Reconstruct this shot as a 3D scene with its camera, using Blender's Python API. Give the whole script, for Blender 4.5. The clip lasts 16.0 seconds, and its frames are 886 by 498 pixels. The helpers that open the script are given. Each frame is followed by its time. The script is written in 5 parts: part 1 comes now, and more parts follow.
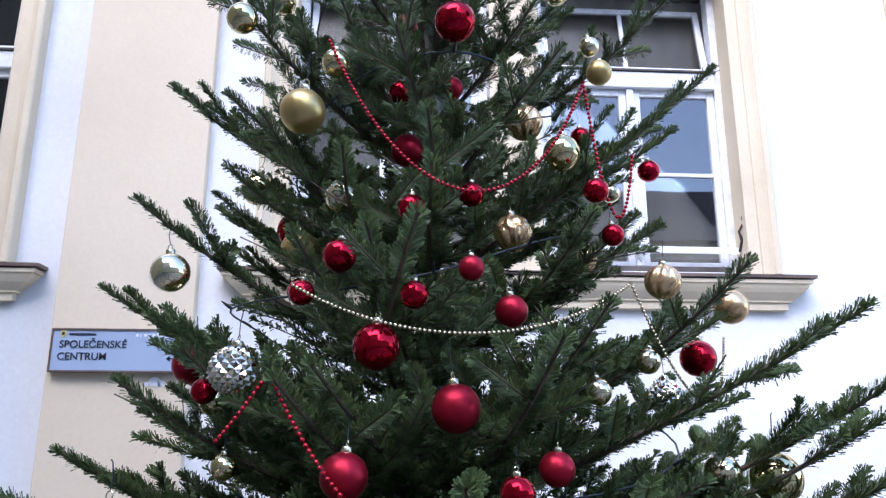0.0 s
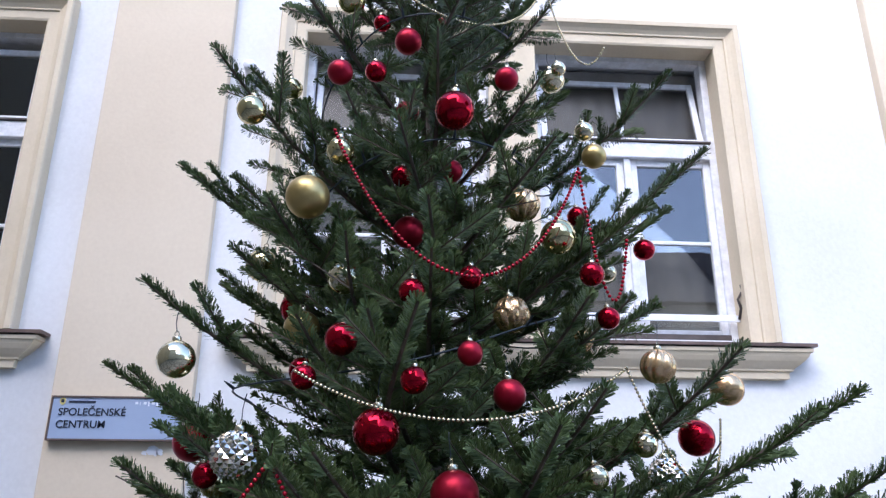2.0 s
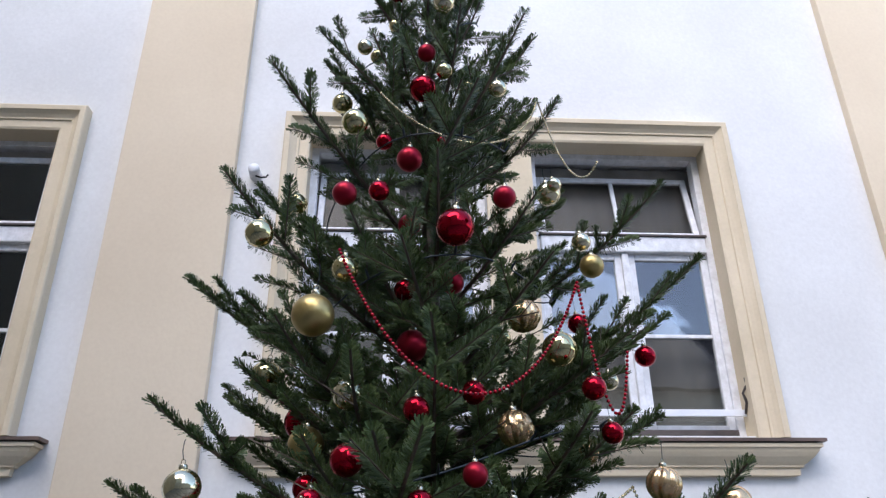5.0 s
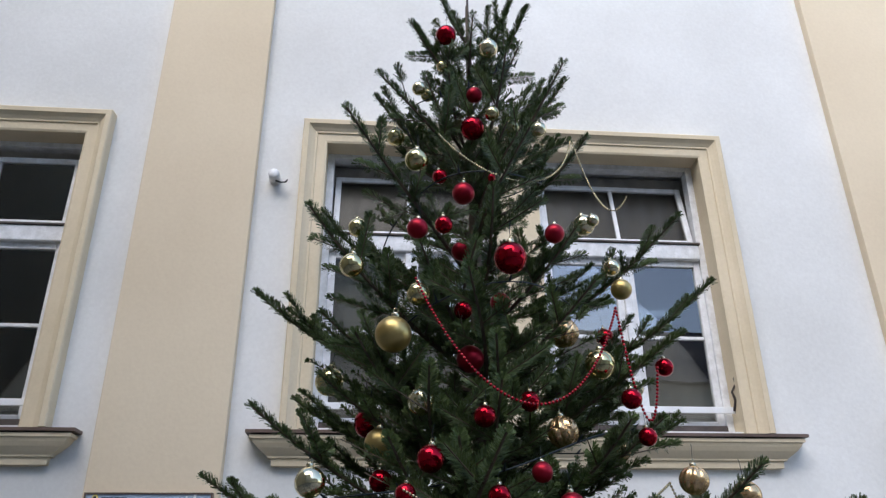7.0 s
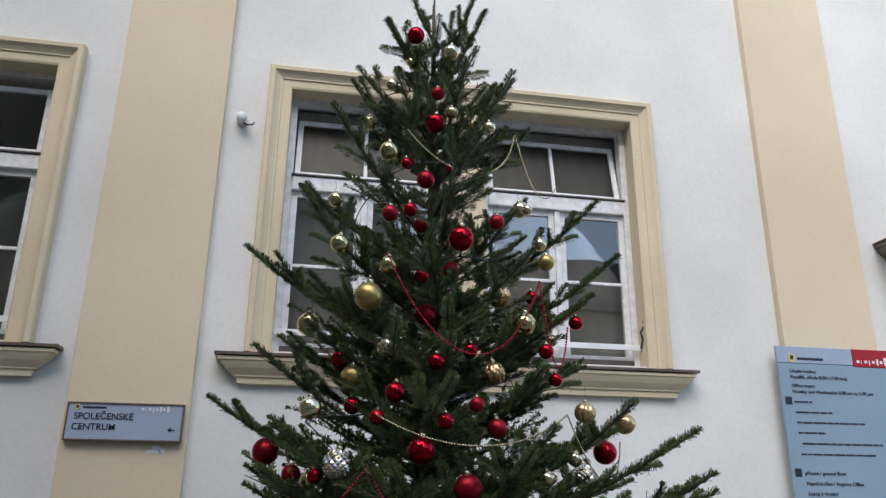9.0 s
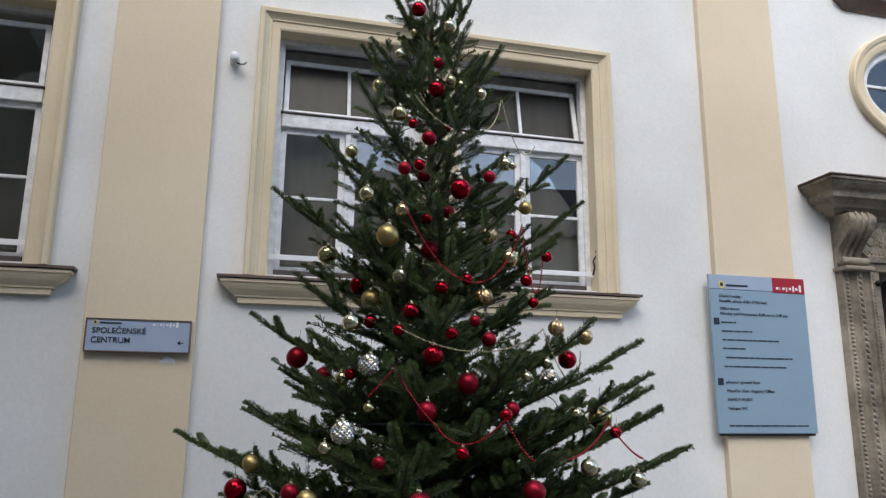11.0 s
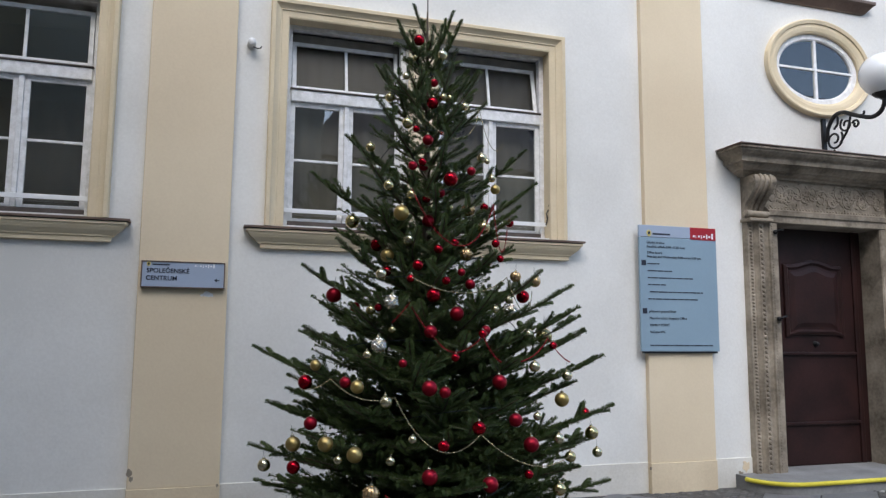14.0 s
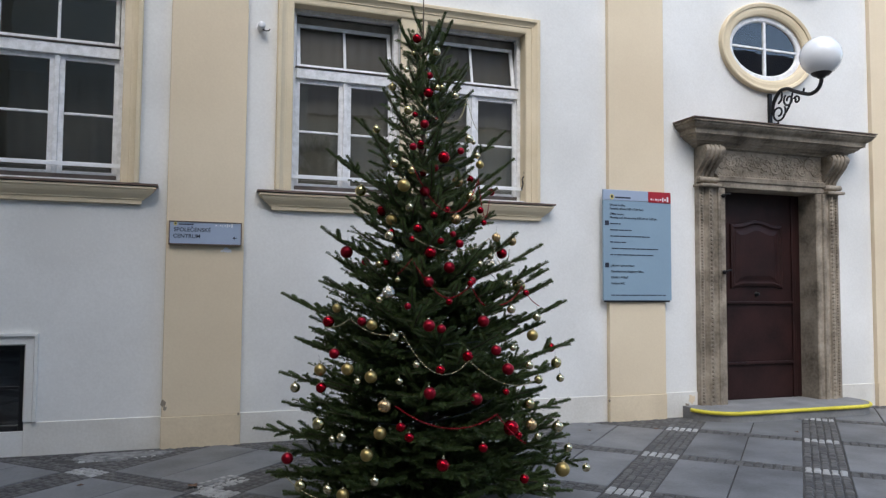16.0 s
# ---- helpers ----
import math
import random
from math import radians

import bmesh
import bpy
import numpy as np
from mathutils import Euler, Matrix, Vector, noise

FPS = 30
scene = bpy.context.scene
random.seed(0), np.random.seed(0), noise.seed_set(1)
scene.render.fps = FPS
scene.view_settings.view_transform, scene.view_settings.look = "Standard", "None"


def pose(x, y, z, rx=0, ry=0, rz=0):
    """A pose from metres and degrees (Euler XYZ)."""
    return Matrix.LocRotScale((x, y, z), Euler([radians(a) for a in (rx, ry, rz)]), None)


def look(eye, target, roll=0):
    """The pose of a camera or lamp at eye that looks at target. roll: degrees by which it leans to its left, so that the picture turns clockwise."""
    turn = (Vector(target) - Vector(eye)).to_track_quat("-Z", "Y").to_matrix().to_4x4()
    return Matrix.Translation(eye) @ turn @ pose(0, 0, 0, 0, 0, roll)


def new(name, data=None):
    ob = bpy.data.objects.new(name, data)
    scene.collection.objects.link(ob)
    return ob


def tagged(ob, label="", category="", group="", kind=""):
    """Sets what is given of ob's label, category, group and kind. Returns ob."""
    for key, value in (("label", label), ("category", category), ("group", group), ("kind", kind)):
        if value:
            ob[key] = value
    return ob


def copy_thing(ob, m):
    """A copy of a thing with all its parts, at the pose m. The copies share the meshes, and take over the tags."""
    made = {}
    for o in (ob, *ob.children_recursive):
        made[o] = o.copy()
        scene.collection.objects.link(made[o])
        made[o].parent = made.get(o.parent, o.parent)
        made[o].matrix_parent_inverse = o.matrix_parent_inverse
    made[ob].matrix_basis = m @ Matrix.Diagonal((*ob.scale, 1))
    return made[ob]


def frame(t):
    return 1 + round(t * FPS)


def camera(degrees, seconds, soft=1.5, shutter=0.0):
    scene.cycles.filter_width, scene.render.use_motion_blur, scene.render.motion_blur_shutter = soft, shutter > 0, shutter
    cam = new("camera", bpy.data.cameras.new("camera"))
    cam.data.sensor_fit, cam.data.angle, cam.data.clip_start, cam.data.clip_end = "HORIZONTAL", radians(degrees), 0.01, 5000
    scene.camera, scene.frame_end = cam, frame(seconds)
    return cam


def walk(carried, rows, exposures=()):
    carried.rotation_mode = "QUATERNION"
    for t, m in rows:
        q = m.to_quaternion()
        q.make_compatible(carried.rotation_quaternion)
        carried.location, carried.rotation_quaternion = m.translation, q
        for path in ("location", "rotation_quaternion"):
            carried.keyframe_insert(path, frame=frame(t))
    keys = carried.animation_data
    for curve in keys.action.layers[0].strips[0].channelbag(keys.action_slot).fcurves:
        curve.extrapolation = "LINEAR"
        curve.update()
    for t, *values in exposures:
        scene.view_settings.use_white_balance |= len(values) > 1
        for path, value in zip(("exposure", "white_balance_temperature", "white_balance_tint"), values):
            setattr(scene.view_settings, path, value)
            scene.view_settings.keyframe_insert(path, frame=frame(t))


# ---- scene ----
cam = camera(61.9, 16.0, soft=1.3)
PATH = [
    (0, (-0.034, 0.196, 1.62), (0.091, 2.132, 2.107), 0.1),
    (0.5, (-0.034, 0.191, 1.63), (0.088, 2.117, 2.156), 0.1),
    (1, (-0.031, 0.182, 1.633), (0.09, 2.097, 2.196), 0.2),
    (1.5, (-0.031, 0.154, 1.648), (0.088, 2.06, 2.245), 0.3),
    (2, (-0.034, 0.148, 1.654), (0.084, 2.039, 2.295), 0.3),
    (2.5, (-0.036, 0.142, 1.667), (0.086, 2.02, 2.344), 0.4),
    (3, (-0.041, 0.138, 1.671), (0.085, 2.001, 2.388), -0.1),
    (3.5, (-0.041, 0.134, 1.679), (0.087, 1.984, 2.428), -0.4),
    (4, (-0.035, 0.118, 1.685), (0.088, 1.954, 2.471), -0.6),
    (4.5, (-0.035, 0.109, 1.694), (0.083, 1.929, 2.514), -0.6),
    (5, (-0.041, 0.096, 1.696), (0.071, 1.898, 2.556), -0.6),
    (5.2, (-0.038, 0.085, 1.701), (0.067, 1.882, 2.572), -0.3),
    (7.3, (-0.282, -0.247, 1.673), (-0.081, 1.571, 2.482), -0.6),
    (7.5, (-0.29, -0.304, 1.676), (-0.055, 1.519, 2.463), -0.7),
    (8, (-0.295, -0.441, 1.651), (-0.009, 1.39, 2.402), -0.3),
    (8.5, (-0.309, -0.597, 1.653), (0.009, 1.253, 2.342), 0.3),
    (9, (-0.388, -0.705, 1.646), (-0.054, 1.164, 2.275), 0.6),
    (9.5, (-0.521, -0.812, 1.624), (-0.138, 1.067, 2.191), 0.4),
    (9.7, (-0.565, -0.848, 1.609), (-0.148, 1.031, 2.154), 0.2),
    (12, (-0.839, -1.606, 1.562), (-0.308, 0.291, 1.91), 0.5),
    (12.5, (-0.957, -1.789, 1.56), (-0.358, 0.094, 1.872), 0.2),
    (13, (-0.994, -2.031, 1.54), (-0.375, -0.15, 1.823), 0.1),
    (13.5, (-1.059, -2.25, 1.549), (-0.469, -0.356, 1.802), 0.4),
    (14, (-1.227, -2.477, 1.536), (-0.635, -0.581, 1.771), 0.4),
    (14.5, (-1.313, -2.681, 1.529), (-0.704, -0.788, 1.744), 0.1),
    (15, (-1.381, -2.968, 1.51), (-0.757, -1.077, 1.7), 0.6),
    (15.5, (-1.497, -3.167, 1.514), (-0.859, -1.278, 1.663), 0.5),
    (16, (-1.644, -3.368, 1.505), (-0.986, -1.483, 1.616), 0.4),
]
EXPOSURES = [(0.0, 2.14, 5600, 18), (2.0, 1.92, 5700, 17), (5.0, 1.52, 6080, 15), (7.5, 1.24, 6400, 10), (9.5, 1.14, 6650, 9), (12.0, 1.14, 6600, 9), (16.0, 1.12, 6500, 9)]
walk(cam, [(t, look(eye, target, roll)) for t, eye, target, roll in PATH], EXPOSURES)

# ---- world and sun: a bright overcast sky over a courtyard ----
world = bpy.data.worlds.new("sky")
scene.world = world
world.use_nodes = True
wn = world.node_tree.nodes
sky = wn.new("ShaderNodeTexSky")
sky.sky_type = "NISHITA"
sky.sun_disc = False
sky.sun_elevation = radians(45)
sky.sun_rotation = radians(199)
sky.air_density = 1.0
sky.dust_density = 1.2
wn["Background"].inputs["Strength"].default_value = 0.15
world.node_tree.links.new(sky.outputs[0], wn["Background"].inputs["Color"])
sun = new("sun", bpy.data.lights.new("sun", "SUN"))
sun.data.energy = 1.25
sun.data.angle = radians(55)
sun.data.color = (1.0, 0.97, 0.93)
sun.matrix_world = look((-3.5, -6, 14), (0, 4, 2))


# ---- materials ----
def material(name, dark, light, rough=0.7, scale=6.0, fine=60.0, bump=0.2, metal=0.0, spread=1.0, per="", coat=0.0, object_space=True, spec=0.5, share=0.55):
    """Two colours mixed by a broad and a fine noise, with fine relief."""
    m = bpy.data.materials.new(name)
    m.use_nodes = True
    n, l = m.node_tree.nodes, m.node_tree.links
    bsdf = n["Principled BSDF"]
    tc = n.new("ShaderNodeTexCoord")
    geo = n.new("ShaderNodeNewGeometry")
    src = tc.outputs["Object"] if object_space else geo.outputs["Position"]
    a, b = n.new("ShaderNodeTexNoise"), n.new("ShaderNodeTexNoise")
    for node, s in ((a, scale), (b, fine)):
        node.inputs["Scale"].default_value = s
        node.inputs["Detail"].default_value = 5
        l.new(src, node.inputs["Vector"])
    add = n.new("ShaderNodeMath")
    add.operation = "MULTIPLY_ADD"
    add.inputs[1].default_value = 0.35
    l.new(b.outputs["Fac"], add.inputs[0])
    l.new(a.outputs["Fac"], add.inputs[2])
    ramp = n.new("ShaderNodeMapRange")
    ramp.inputs["From Min"].default_value = 0.675 - 0.22 * spread
    ramp.inputs["From Max"].default_value = 0.675 + 0.22 * spread
    l.new(add.outputs[0], ramp.inputs["Value"])
    fac = ramp.outputs["Result"]
    if per:
        rnd = n.new("ShaderNodeObjectInfo").outputs["Random"] if per == "object" else geo.outputs["Random Per Island"]
        mixf = n.new("ShaderNodeMath")
        mixf.operation = "MULTIPLY_ADD"
        mixf.inputs[1].default_value = share
        l.new(rnd, mixf.inputs[0])
        half = n.new("ShaderNodeMath")
        half.operation = "MULTIPLY"
        half.inputs[1].default_value = 1 - share
        l.new(fac, half.inputs[0])
        l.new(half.outputs[0], mixf.inputs[2])
        fac = mixf.outputs[0]
    mix = n.new("ShaderNodeMix")
    mix.data_type = "RGBA"
    mix.inputs["A"].default_value = (*dark, 1)
    mix.inputs["B"].default_value = (*light, 1)
    l.new(fac, mix.inputs["Factor"])
    l.new(mix.outputs["Result"], bsdf.inputs["Base Color"])
    bsdf.inputs["Roughness"].default_value = rough
    bsdf.inputs["Metallic"].default_value = metal
    bsdf.inputs["Coat Weight"].default_value = coat
    bsdf.inputs["Specular IOR Level"].default_value = spec
    if bump:
        bp = n.new("ShaderNodeBump")
        bp.inputs["Strength"].default_value = bump
        bp.inputs["Distance"].default_value = 0.01
        l.new(add.outputs[0], bp.inputs["Height"])
        l.new(bp.outputs["Normal"], bsdf.inputs["Normal"])
    return m


def glass_material(name, tint, rough=0.01, ior=1.9):
    """Window glass: a thin pane, part mirror and part clear."""
    m = bpy.data.materials.new(name)
    m.use_nodes = True
    n, l = m.node_tree.nodes, m.node_tree.links
    n.remove(n["Principled BSDF"])
    clear, shine, mix, fr = (n.new(k) for k in ("ShaderNodeBsdfTransparent", "ShaderNodeBsdfGlossy", "ShaderNodeMixShader", "ShaderNodeFresnel"))
    clear.inputs["Color"].default_value = (*tint, 1)
    shine.inputs["Roughness"].default_value = rough
    fr.inputs["IOR"].default_value = ior
    noise_tex, bp = n.new("ShaderNodeTexNoise"), n.new("ShaderNodeBump")
    noise_tex.inputs["Scale"].default_value = 2.2
    bp.inputs["Strength"].default_value = 0.05
    bp.inputs["Distance"].default_value = 0.02
    tc = n.new("ShaderNodeTexCoord")
    l.new(tc.outputs["Object"], noise_tex.inputs["Vector"])
    l.new(noise_tex.outputs["Fac"], bp.inputs["Height"])
    l.new(bp.outputs["Normal"], shine.inputs["Normal"])
    l.new(fr.outputs["Fac"], mix.inputs[0])
    l.new(clear.outputs[0], mix.inputs[1])
    l.new(shine.outputs[0], mix.inputs[2])
    l.new(mix.outputs[0], n["Material Output"].inputs["Surface"])
    return m


WHITE = material("white_stucco", (0.68, 0.672, 0.642), (0.83, 0.826, 0.80), 0.9, 0.8, 45, 0.25, object_space=False)
CREAM = material("cream_stucco", (0.685, 0.568, 0.402), (0.775, 0.658, 0.478), 0.9, 0.8, 45, 0.25, object_space=False)
PLINTH_WHITE = material("weathered_plinth_stucco", (0.60, 0.575, 0.52), (0.79, 0.775, 0.73), 0.92, 1.6, 40, 0.35, object_space=False)
PLINTH_CREAM = material("weathered_cream_plinth", (0.60, 0.49, 0.335), (0.755, 0.635, 0.455), 0.92, 1.6, 40, 0.35, object_space=False)
TRIM = material("cream_window_moulding", (0.64, 0.535, 0.36), (0.75, 0.635, 0.45), 0.8, 2.0, 50, 0.15, object_space=False)
COPPER = material("brown_sheet_metal", (0.10, 0.065, 0.05), (0.20, 0.14, 0.11), 0.5, 3, 40, 0.1, 0.3, object_space=False)
PAINT = material("old_white_window_paint", (0.66, 0.66, 0.655), (0.85, 0.85, 0.86), 0.45, 16, 60, 0.3, spread=0.8)
CLEAN_WHITE = material("white_rail_paint", (0.76, 0.77, 0.79), (0.84, 0.85, 0.86), 0.35, 4, 60, 0.03)
DARKWOOD = material("dark_brown_door_wood", (0.014, 0.007, 0.007), (0.034, 0.014, 0.013), 0.45, 3, 30, 0.25, spec=0.22)
BOTTOMRAIL = material("dark_weathered_wood", (0.035, 0.026, 0.022), (0.10, 0.08, 0.07), 0.7, 6, 60, 0.3)
STONE = material("brown_grey_sandstone", (0.115, 0.093, 0.068), (0.41, 0.35, 0.275), 0.85, 3.2, 26, 0.8, object_space=False)
STEP_STONE = material("grey_step_stone", (0.16, 0.16, 0.16), (0.27, 0.27, 0.27), 0.8, 3, 40, 0.3)
YELLOW = material("yellow_edge_paint", (0.55, 0.47, 0.03), (0.75, 0.66, 0.07), 0.55, 4, 30, 0.15)
IRON = material("black_wrought_iron", (0.008, 0.008, 0.009), (0.02, 0.02, 0.022), 0.45, 8, 60, 0.2, 0.3)
GLOBE = material("white_opal_glass", (0.78, 0.79, 0.80), (0.84, 0.85, 0.86), 0.12, 1.5, 30, 0.0, coat=0.6)
SIGN_BLUE = material("grey_blue_sign_panel", (0.24, 0.34, 0.43), (0.27, 0.38, 0.47), 0.35, 1.5, 40, 0.02)
SIGN_GREY = material("grey_sign_band", (0.34, 0.41, 0.53), (0.37, 0.44, 0.56), 0.4, 1.5, 40, 0.02)
SIGN_RED = material("red_sign_field", (0.33, 0.012, 0.022), (0.38, 0.016, 0.028), 0.4, 2, 40, 0.02)
SIGN_DARK = material("dark_blue_lettering", (0.012, 0.018, 0.035), (0.018, 0.025, 0.045), 0.5, 2, 40, 0.0)
SIGN_FAINT = material("faint_small_print", (0.022, 0.032, 0.052), (0.03, 0.042, 0.065), 0.5, 2, 40, 0.0)
SIGN_WHITE = material("white_lettering", (0.75, 0.76, 0.78), (0.82, 0.83, 0.85), 0.5, 2, 40, 0.0)
SIGN_GOLD = material("gold_crest", (0.55, 0.45, 0.12), (0.68, 0.57, 0.2), 0.5, 6, 40, 0.0)
SLAB = material("grey_paving_slab", (0.085, 0.087, 0.090), (0.205, 0.210, 0.218), 0.55, 2.2, 38, 0.3, per="object", object_space=False, spread=0.8, share=0.3)
SETT = material("dark_granite_sett", (0.045, 0.045, 0.045), (0.13, 0.125, 0.12), 0.7, 9, 70, 0.5, per="island", object_space=False)
SETT_PART = material("dark_granite_sett_single", (0.045, 0.045, 0.045), (0.13, 0.125, 0.12), 0.7, 9, 70, 0.5, per="object", object_space=False)
MORTAR = material("grey_mortar", (0.10, 0.10, 0.10), (0.27, 0.27, 0.265), 0.85, 14, 90, 0.6, object_space=False, spread=0.8)
SETT_WHITE = material("white_marble_sett", (0.24, 0.24, 0.235), (0.46, 0.46, 0.445), 0.6, 9, 70, 0.4, per="object", object_space=False)
GROUND = material("dark_joint_sand", (0.035, 0.034, 0.032), (0.085, 0.08, 0.075), 0.9, 1.4, 40, 0.5, object_space=False)
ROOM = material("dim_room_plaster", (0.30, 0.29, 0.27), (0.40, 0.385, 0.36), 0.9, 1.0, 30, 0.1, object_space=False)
# the room plaster again, with the shade of an unlit room in its colour
SHADED_ROOM = material("shaded_room_plaster", (0.05, 0.05, 0.05), (0.09, 0.085, 0.08), 0.9, 1.0, 30, 0.1, object_space=False)
BLIND = material("grey_brown_curtain", (0.26, 0.24, 0.21), (0.36, 0.335, 0.30), 0.9, 2.5, 60, 0.3)
# for the unseen block on the left; tone chosen for its bounce light
LIGHT_BLOCK = material("light_block_stucco", (0.25, 0.208, 0.145), (0.33, 0.28, 0.205), 0.9, 0.5, 20, 0.2, object_space=False)
OPPOSITE = material("opposite_house_stucco", (0.34, 0.31, 0.26), (0.45, 0.42, 0.36), 0.9, 0.5, 20, 0.2, object_space=False)
ROOF = material("dark_roof_tiles", (0.06, 0.055, 0.055), (0.12, 0.10, 0.095), 0.8, 0.8, 14, 0.4, object_space=False)
BARK = material("fir_twig_bark", (0.07, 0.05, 0.034), (0.15, 0.115, 0.08), 0.9, 14, 90, 0.5)
NEEDLE = material("fir_needle_green", (0.027, 0.052, 0.017), (0.150, 0.203, 0.070), 0.45, 3.0, 30, 0.0, per="island", object_space=False, spec=0.25)
RED_GLOSS = material("glossy_red_glass", (0.34, 0.003, 0.014), (0.40, 0.005, 0.018), 0.06, 3, 40, 0.0, 0.9)
RED_MATT = material("matt_red_lacquer", (0.29, 0.005, 0.018), (0.36, 0.008, 0.024), 0.38, 3, 40, 0.0, 0.75)
GOLD_GLOSS = material("glossy_gold_glass", (0.64, 0.54, 0.27), (0.72, 0.62, 0.33), 0.07, 3, 40, 0.0, 1.0)
GOLD_MATT = material("matt_gold_lacquer", (0.50, 0.36, 0.13), (0.58, 0.43, 0.17), 0.36, 3, 40, 0.0, 0.9)
CHAMPAGNE = material("champagne_gold_lacquer", (0.70, 0.46, 0.23), (0.78, 0.54, 0.29), 0.24, 3, 40, 0.0, 0.9)
SILVERED = material("pale_silver_glass", (0.80, 0.69, 0.43), (0.87, 0.77, 0.51), 0.09, 3, 40, 0.0, 1.0)
SILVER_CUT = material("cut_silver_glass", (0.78, 0.71, 0.58), (0.85, 0.79, 0.67), 0.12, 3, 40, 0.0, 1.0)
CAP = material("gilt_cap_metal", (0.62, 0.55, 0.36), (0.72, 0.66, 0.48), 0.25, 8, 60, 0.0, 1.0)
CORD = material("dark_green_light_cord", (0.008, 0.016, 0.02), (0.016, 0.028, 0.034), 0.5, 8, 60, 0.0)
CHERRY = material("red_plastic_bead", (0.42, 0.006, 0.018), (0.50, 0.01, 0.025), 0.16, 20, 60, 0.0, 0.4)
PEARL = material("gold_plastic_bead", (0.70, 0.58, 0.33), (0.80, 0.68, 0.42), 0.2, 20, 60, 0.0, 0.8)
LEAF_DRY = material("dry_brown_leaf", (0.07, 0.035, 0.02), (0.16, 0.09, 0.05), 0.85, 20, 80, 0.3)
GLASS = glass_material("old_window_glass", (0.80, 0.82, 0.82), ior=2.1)
# greyer pane with a weak, blurred reflection, so the sky hardly mirrors in it
DULL_GLASS = glass_material("dull_window_glass", (0.62, 0.62, 0.60), 0.25, 1.22)


# ---- mesh helpers ----
def mesh_of(name, bm, mat, smooth=False):
    me = bpy.data.meshes.new(name)
    bmesh.ops.recalc_face_normals(bm, faces=bm.faces)
    bm.to_mesh(me)
    bm.free()
    me.materials.append(mat)
    if smooth:
        me.polygons.foreach_set("use_smooth", [True] * len(me.polygons))
    return me


def part(name, bm, mat, parent=None, label="", smooth=False):
    """Links a bmesh as one mesh object, under a thing or a part."""
    ob = new(name, mesh_of(name, bm, mat, smooth))
    ob.parent = parent
    if label:
        ob["label"] = label
    return ob


def empty(name, label, category, kind="", group="", at=(0, 0, 0)):
    ob = new(name)
    ob.location = at
    ob.empty_display_size = 0.1
    return tagged(ob, label, category, group, kind)


def box(bm, x0, x1, y0, y1, z0, z1, bevel=0.0):
    vs = [bm.verts.new((x, y, z)) for x in (x0, x1) for y in (y0, y1) for z in (z0, z1)]
    fs = [bm.faces.new([vs[i] for i in q]) for q in ((0, 1, 3, 2), (4, 6, 7, 5), (0, 4, 5, 1), (2, 3, 7, 6), (0, 2, 6, 4), (1, 5, 7, 3))]
    if bevel:
        es = list({e for f in fs for e in f.edges})
        bmesh.ops.bevel(bm, geom=es, offset=bevel, segments=2, affect="EDGES", profile=0.5)
    return bm


def slab_box(*a, bevel=0.0):
    return box(bmesh.new(), *a, bevel=bevel)


def frame_sweep(profile, x0, x1, z0, z1, closed=False):
    """A moulding round an opening: profile points are (distance out from the opening, y). Open at the foot unless closed."""
    bm = bmesh.new()
    rings = []
    for d, y in profile:
        foot = z0 - d if closed else z0
        rings.append([bm.verts.new(p) for p in ((x0 - d, y, foot), (x0 - d, y, z1 + d), (x1 + d, y, z1 + d), (x1 + d, y, foot))])
    for a, b in zip(rings, rings[1:]):
        for i in range(4 if closed else 3):
            j = (i + 1) % 4
            bm.faces.new((a[i], a[j], b[j], b[i]))
    if not closed:
        bm.faces.new([r[0] for r in rings])
        bm.faces.new([r[3] for r in reversed(rings)])
    return bm


def ledge(profile, x0, x1, wall_y, side=1.0):
    """A cornice or sill along x whose ends return to the wall: profile points are (projection, z), from top to bottom."""
    bm = bmesh.new()
    rows = []
    for p, z in profile:
        s = p * side
        rows.append([bm.verts.new(q) for q in ((x0 - s, wall_y + 0.02, z), (x0 - s, wall_y - p, z), (x1 + s, wall_y - p, z), (x1 + s, wall_y + 0.02, z))])
    for a, b in zip(rows, rows[1:]):
        for i in range(3):
            bm.faces.new((a[i], a[i + 1], b[i + 1], b[i]))
    bm.faces.new(rows[0])
    bm.faces.new(rows[-1][::-1])
    return bm


def tube(bm, pts, radii, sides=8, cap=True):
    """A round tube along points."""
    pts = [Vector(p) for p in pts]
    rings = []
    side = None
    for i, p in enumerate(pts):
        d = (pts[min(i + 1, len(pts) - 1)] - pts[max(i - 1, 0)]).normalized()
        if side is None:
            side = d.orthogonal().normalized()
        side = (side - d * side.dot(d)).normalized()
        up = d.cross(side)
        r = radii[i] if isinstance(radii, (list, tuple)) else radii
        rings.append([bm.verts.new(p + r * (math.cos(a) * side + math.sin(a) * up)) for a in (2 * math.pi * k / sides for k in range(sides))])
    for a, b in zip(rings, rings[1:]):
        for k in range(sides):
            bm.faces.new((a[k], a[(k + 1) % sides], b[(k + 1) % sides], b[k]))
    if cap:
        bm.faces.new(rings[0][::-1])
        bm.faces.new(rings[-1])
    return bm


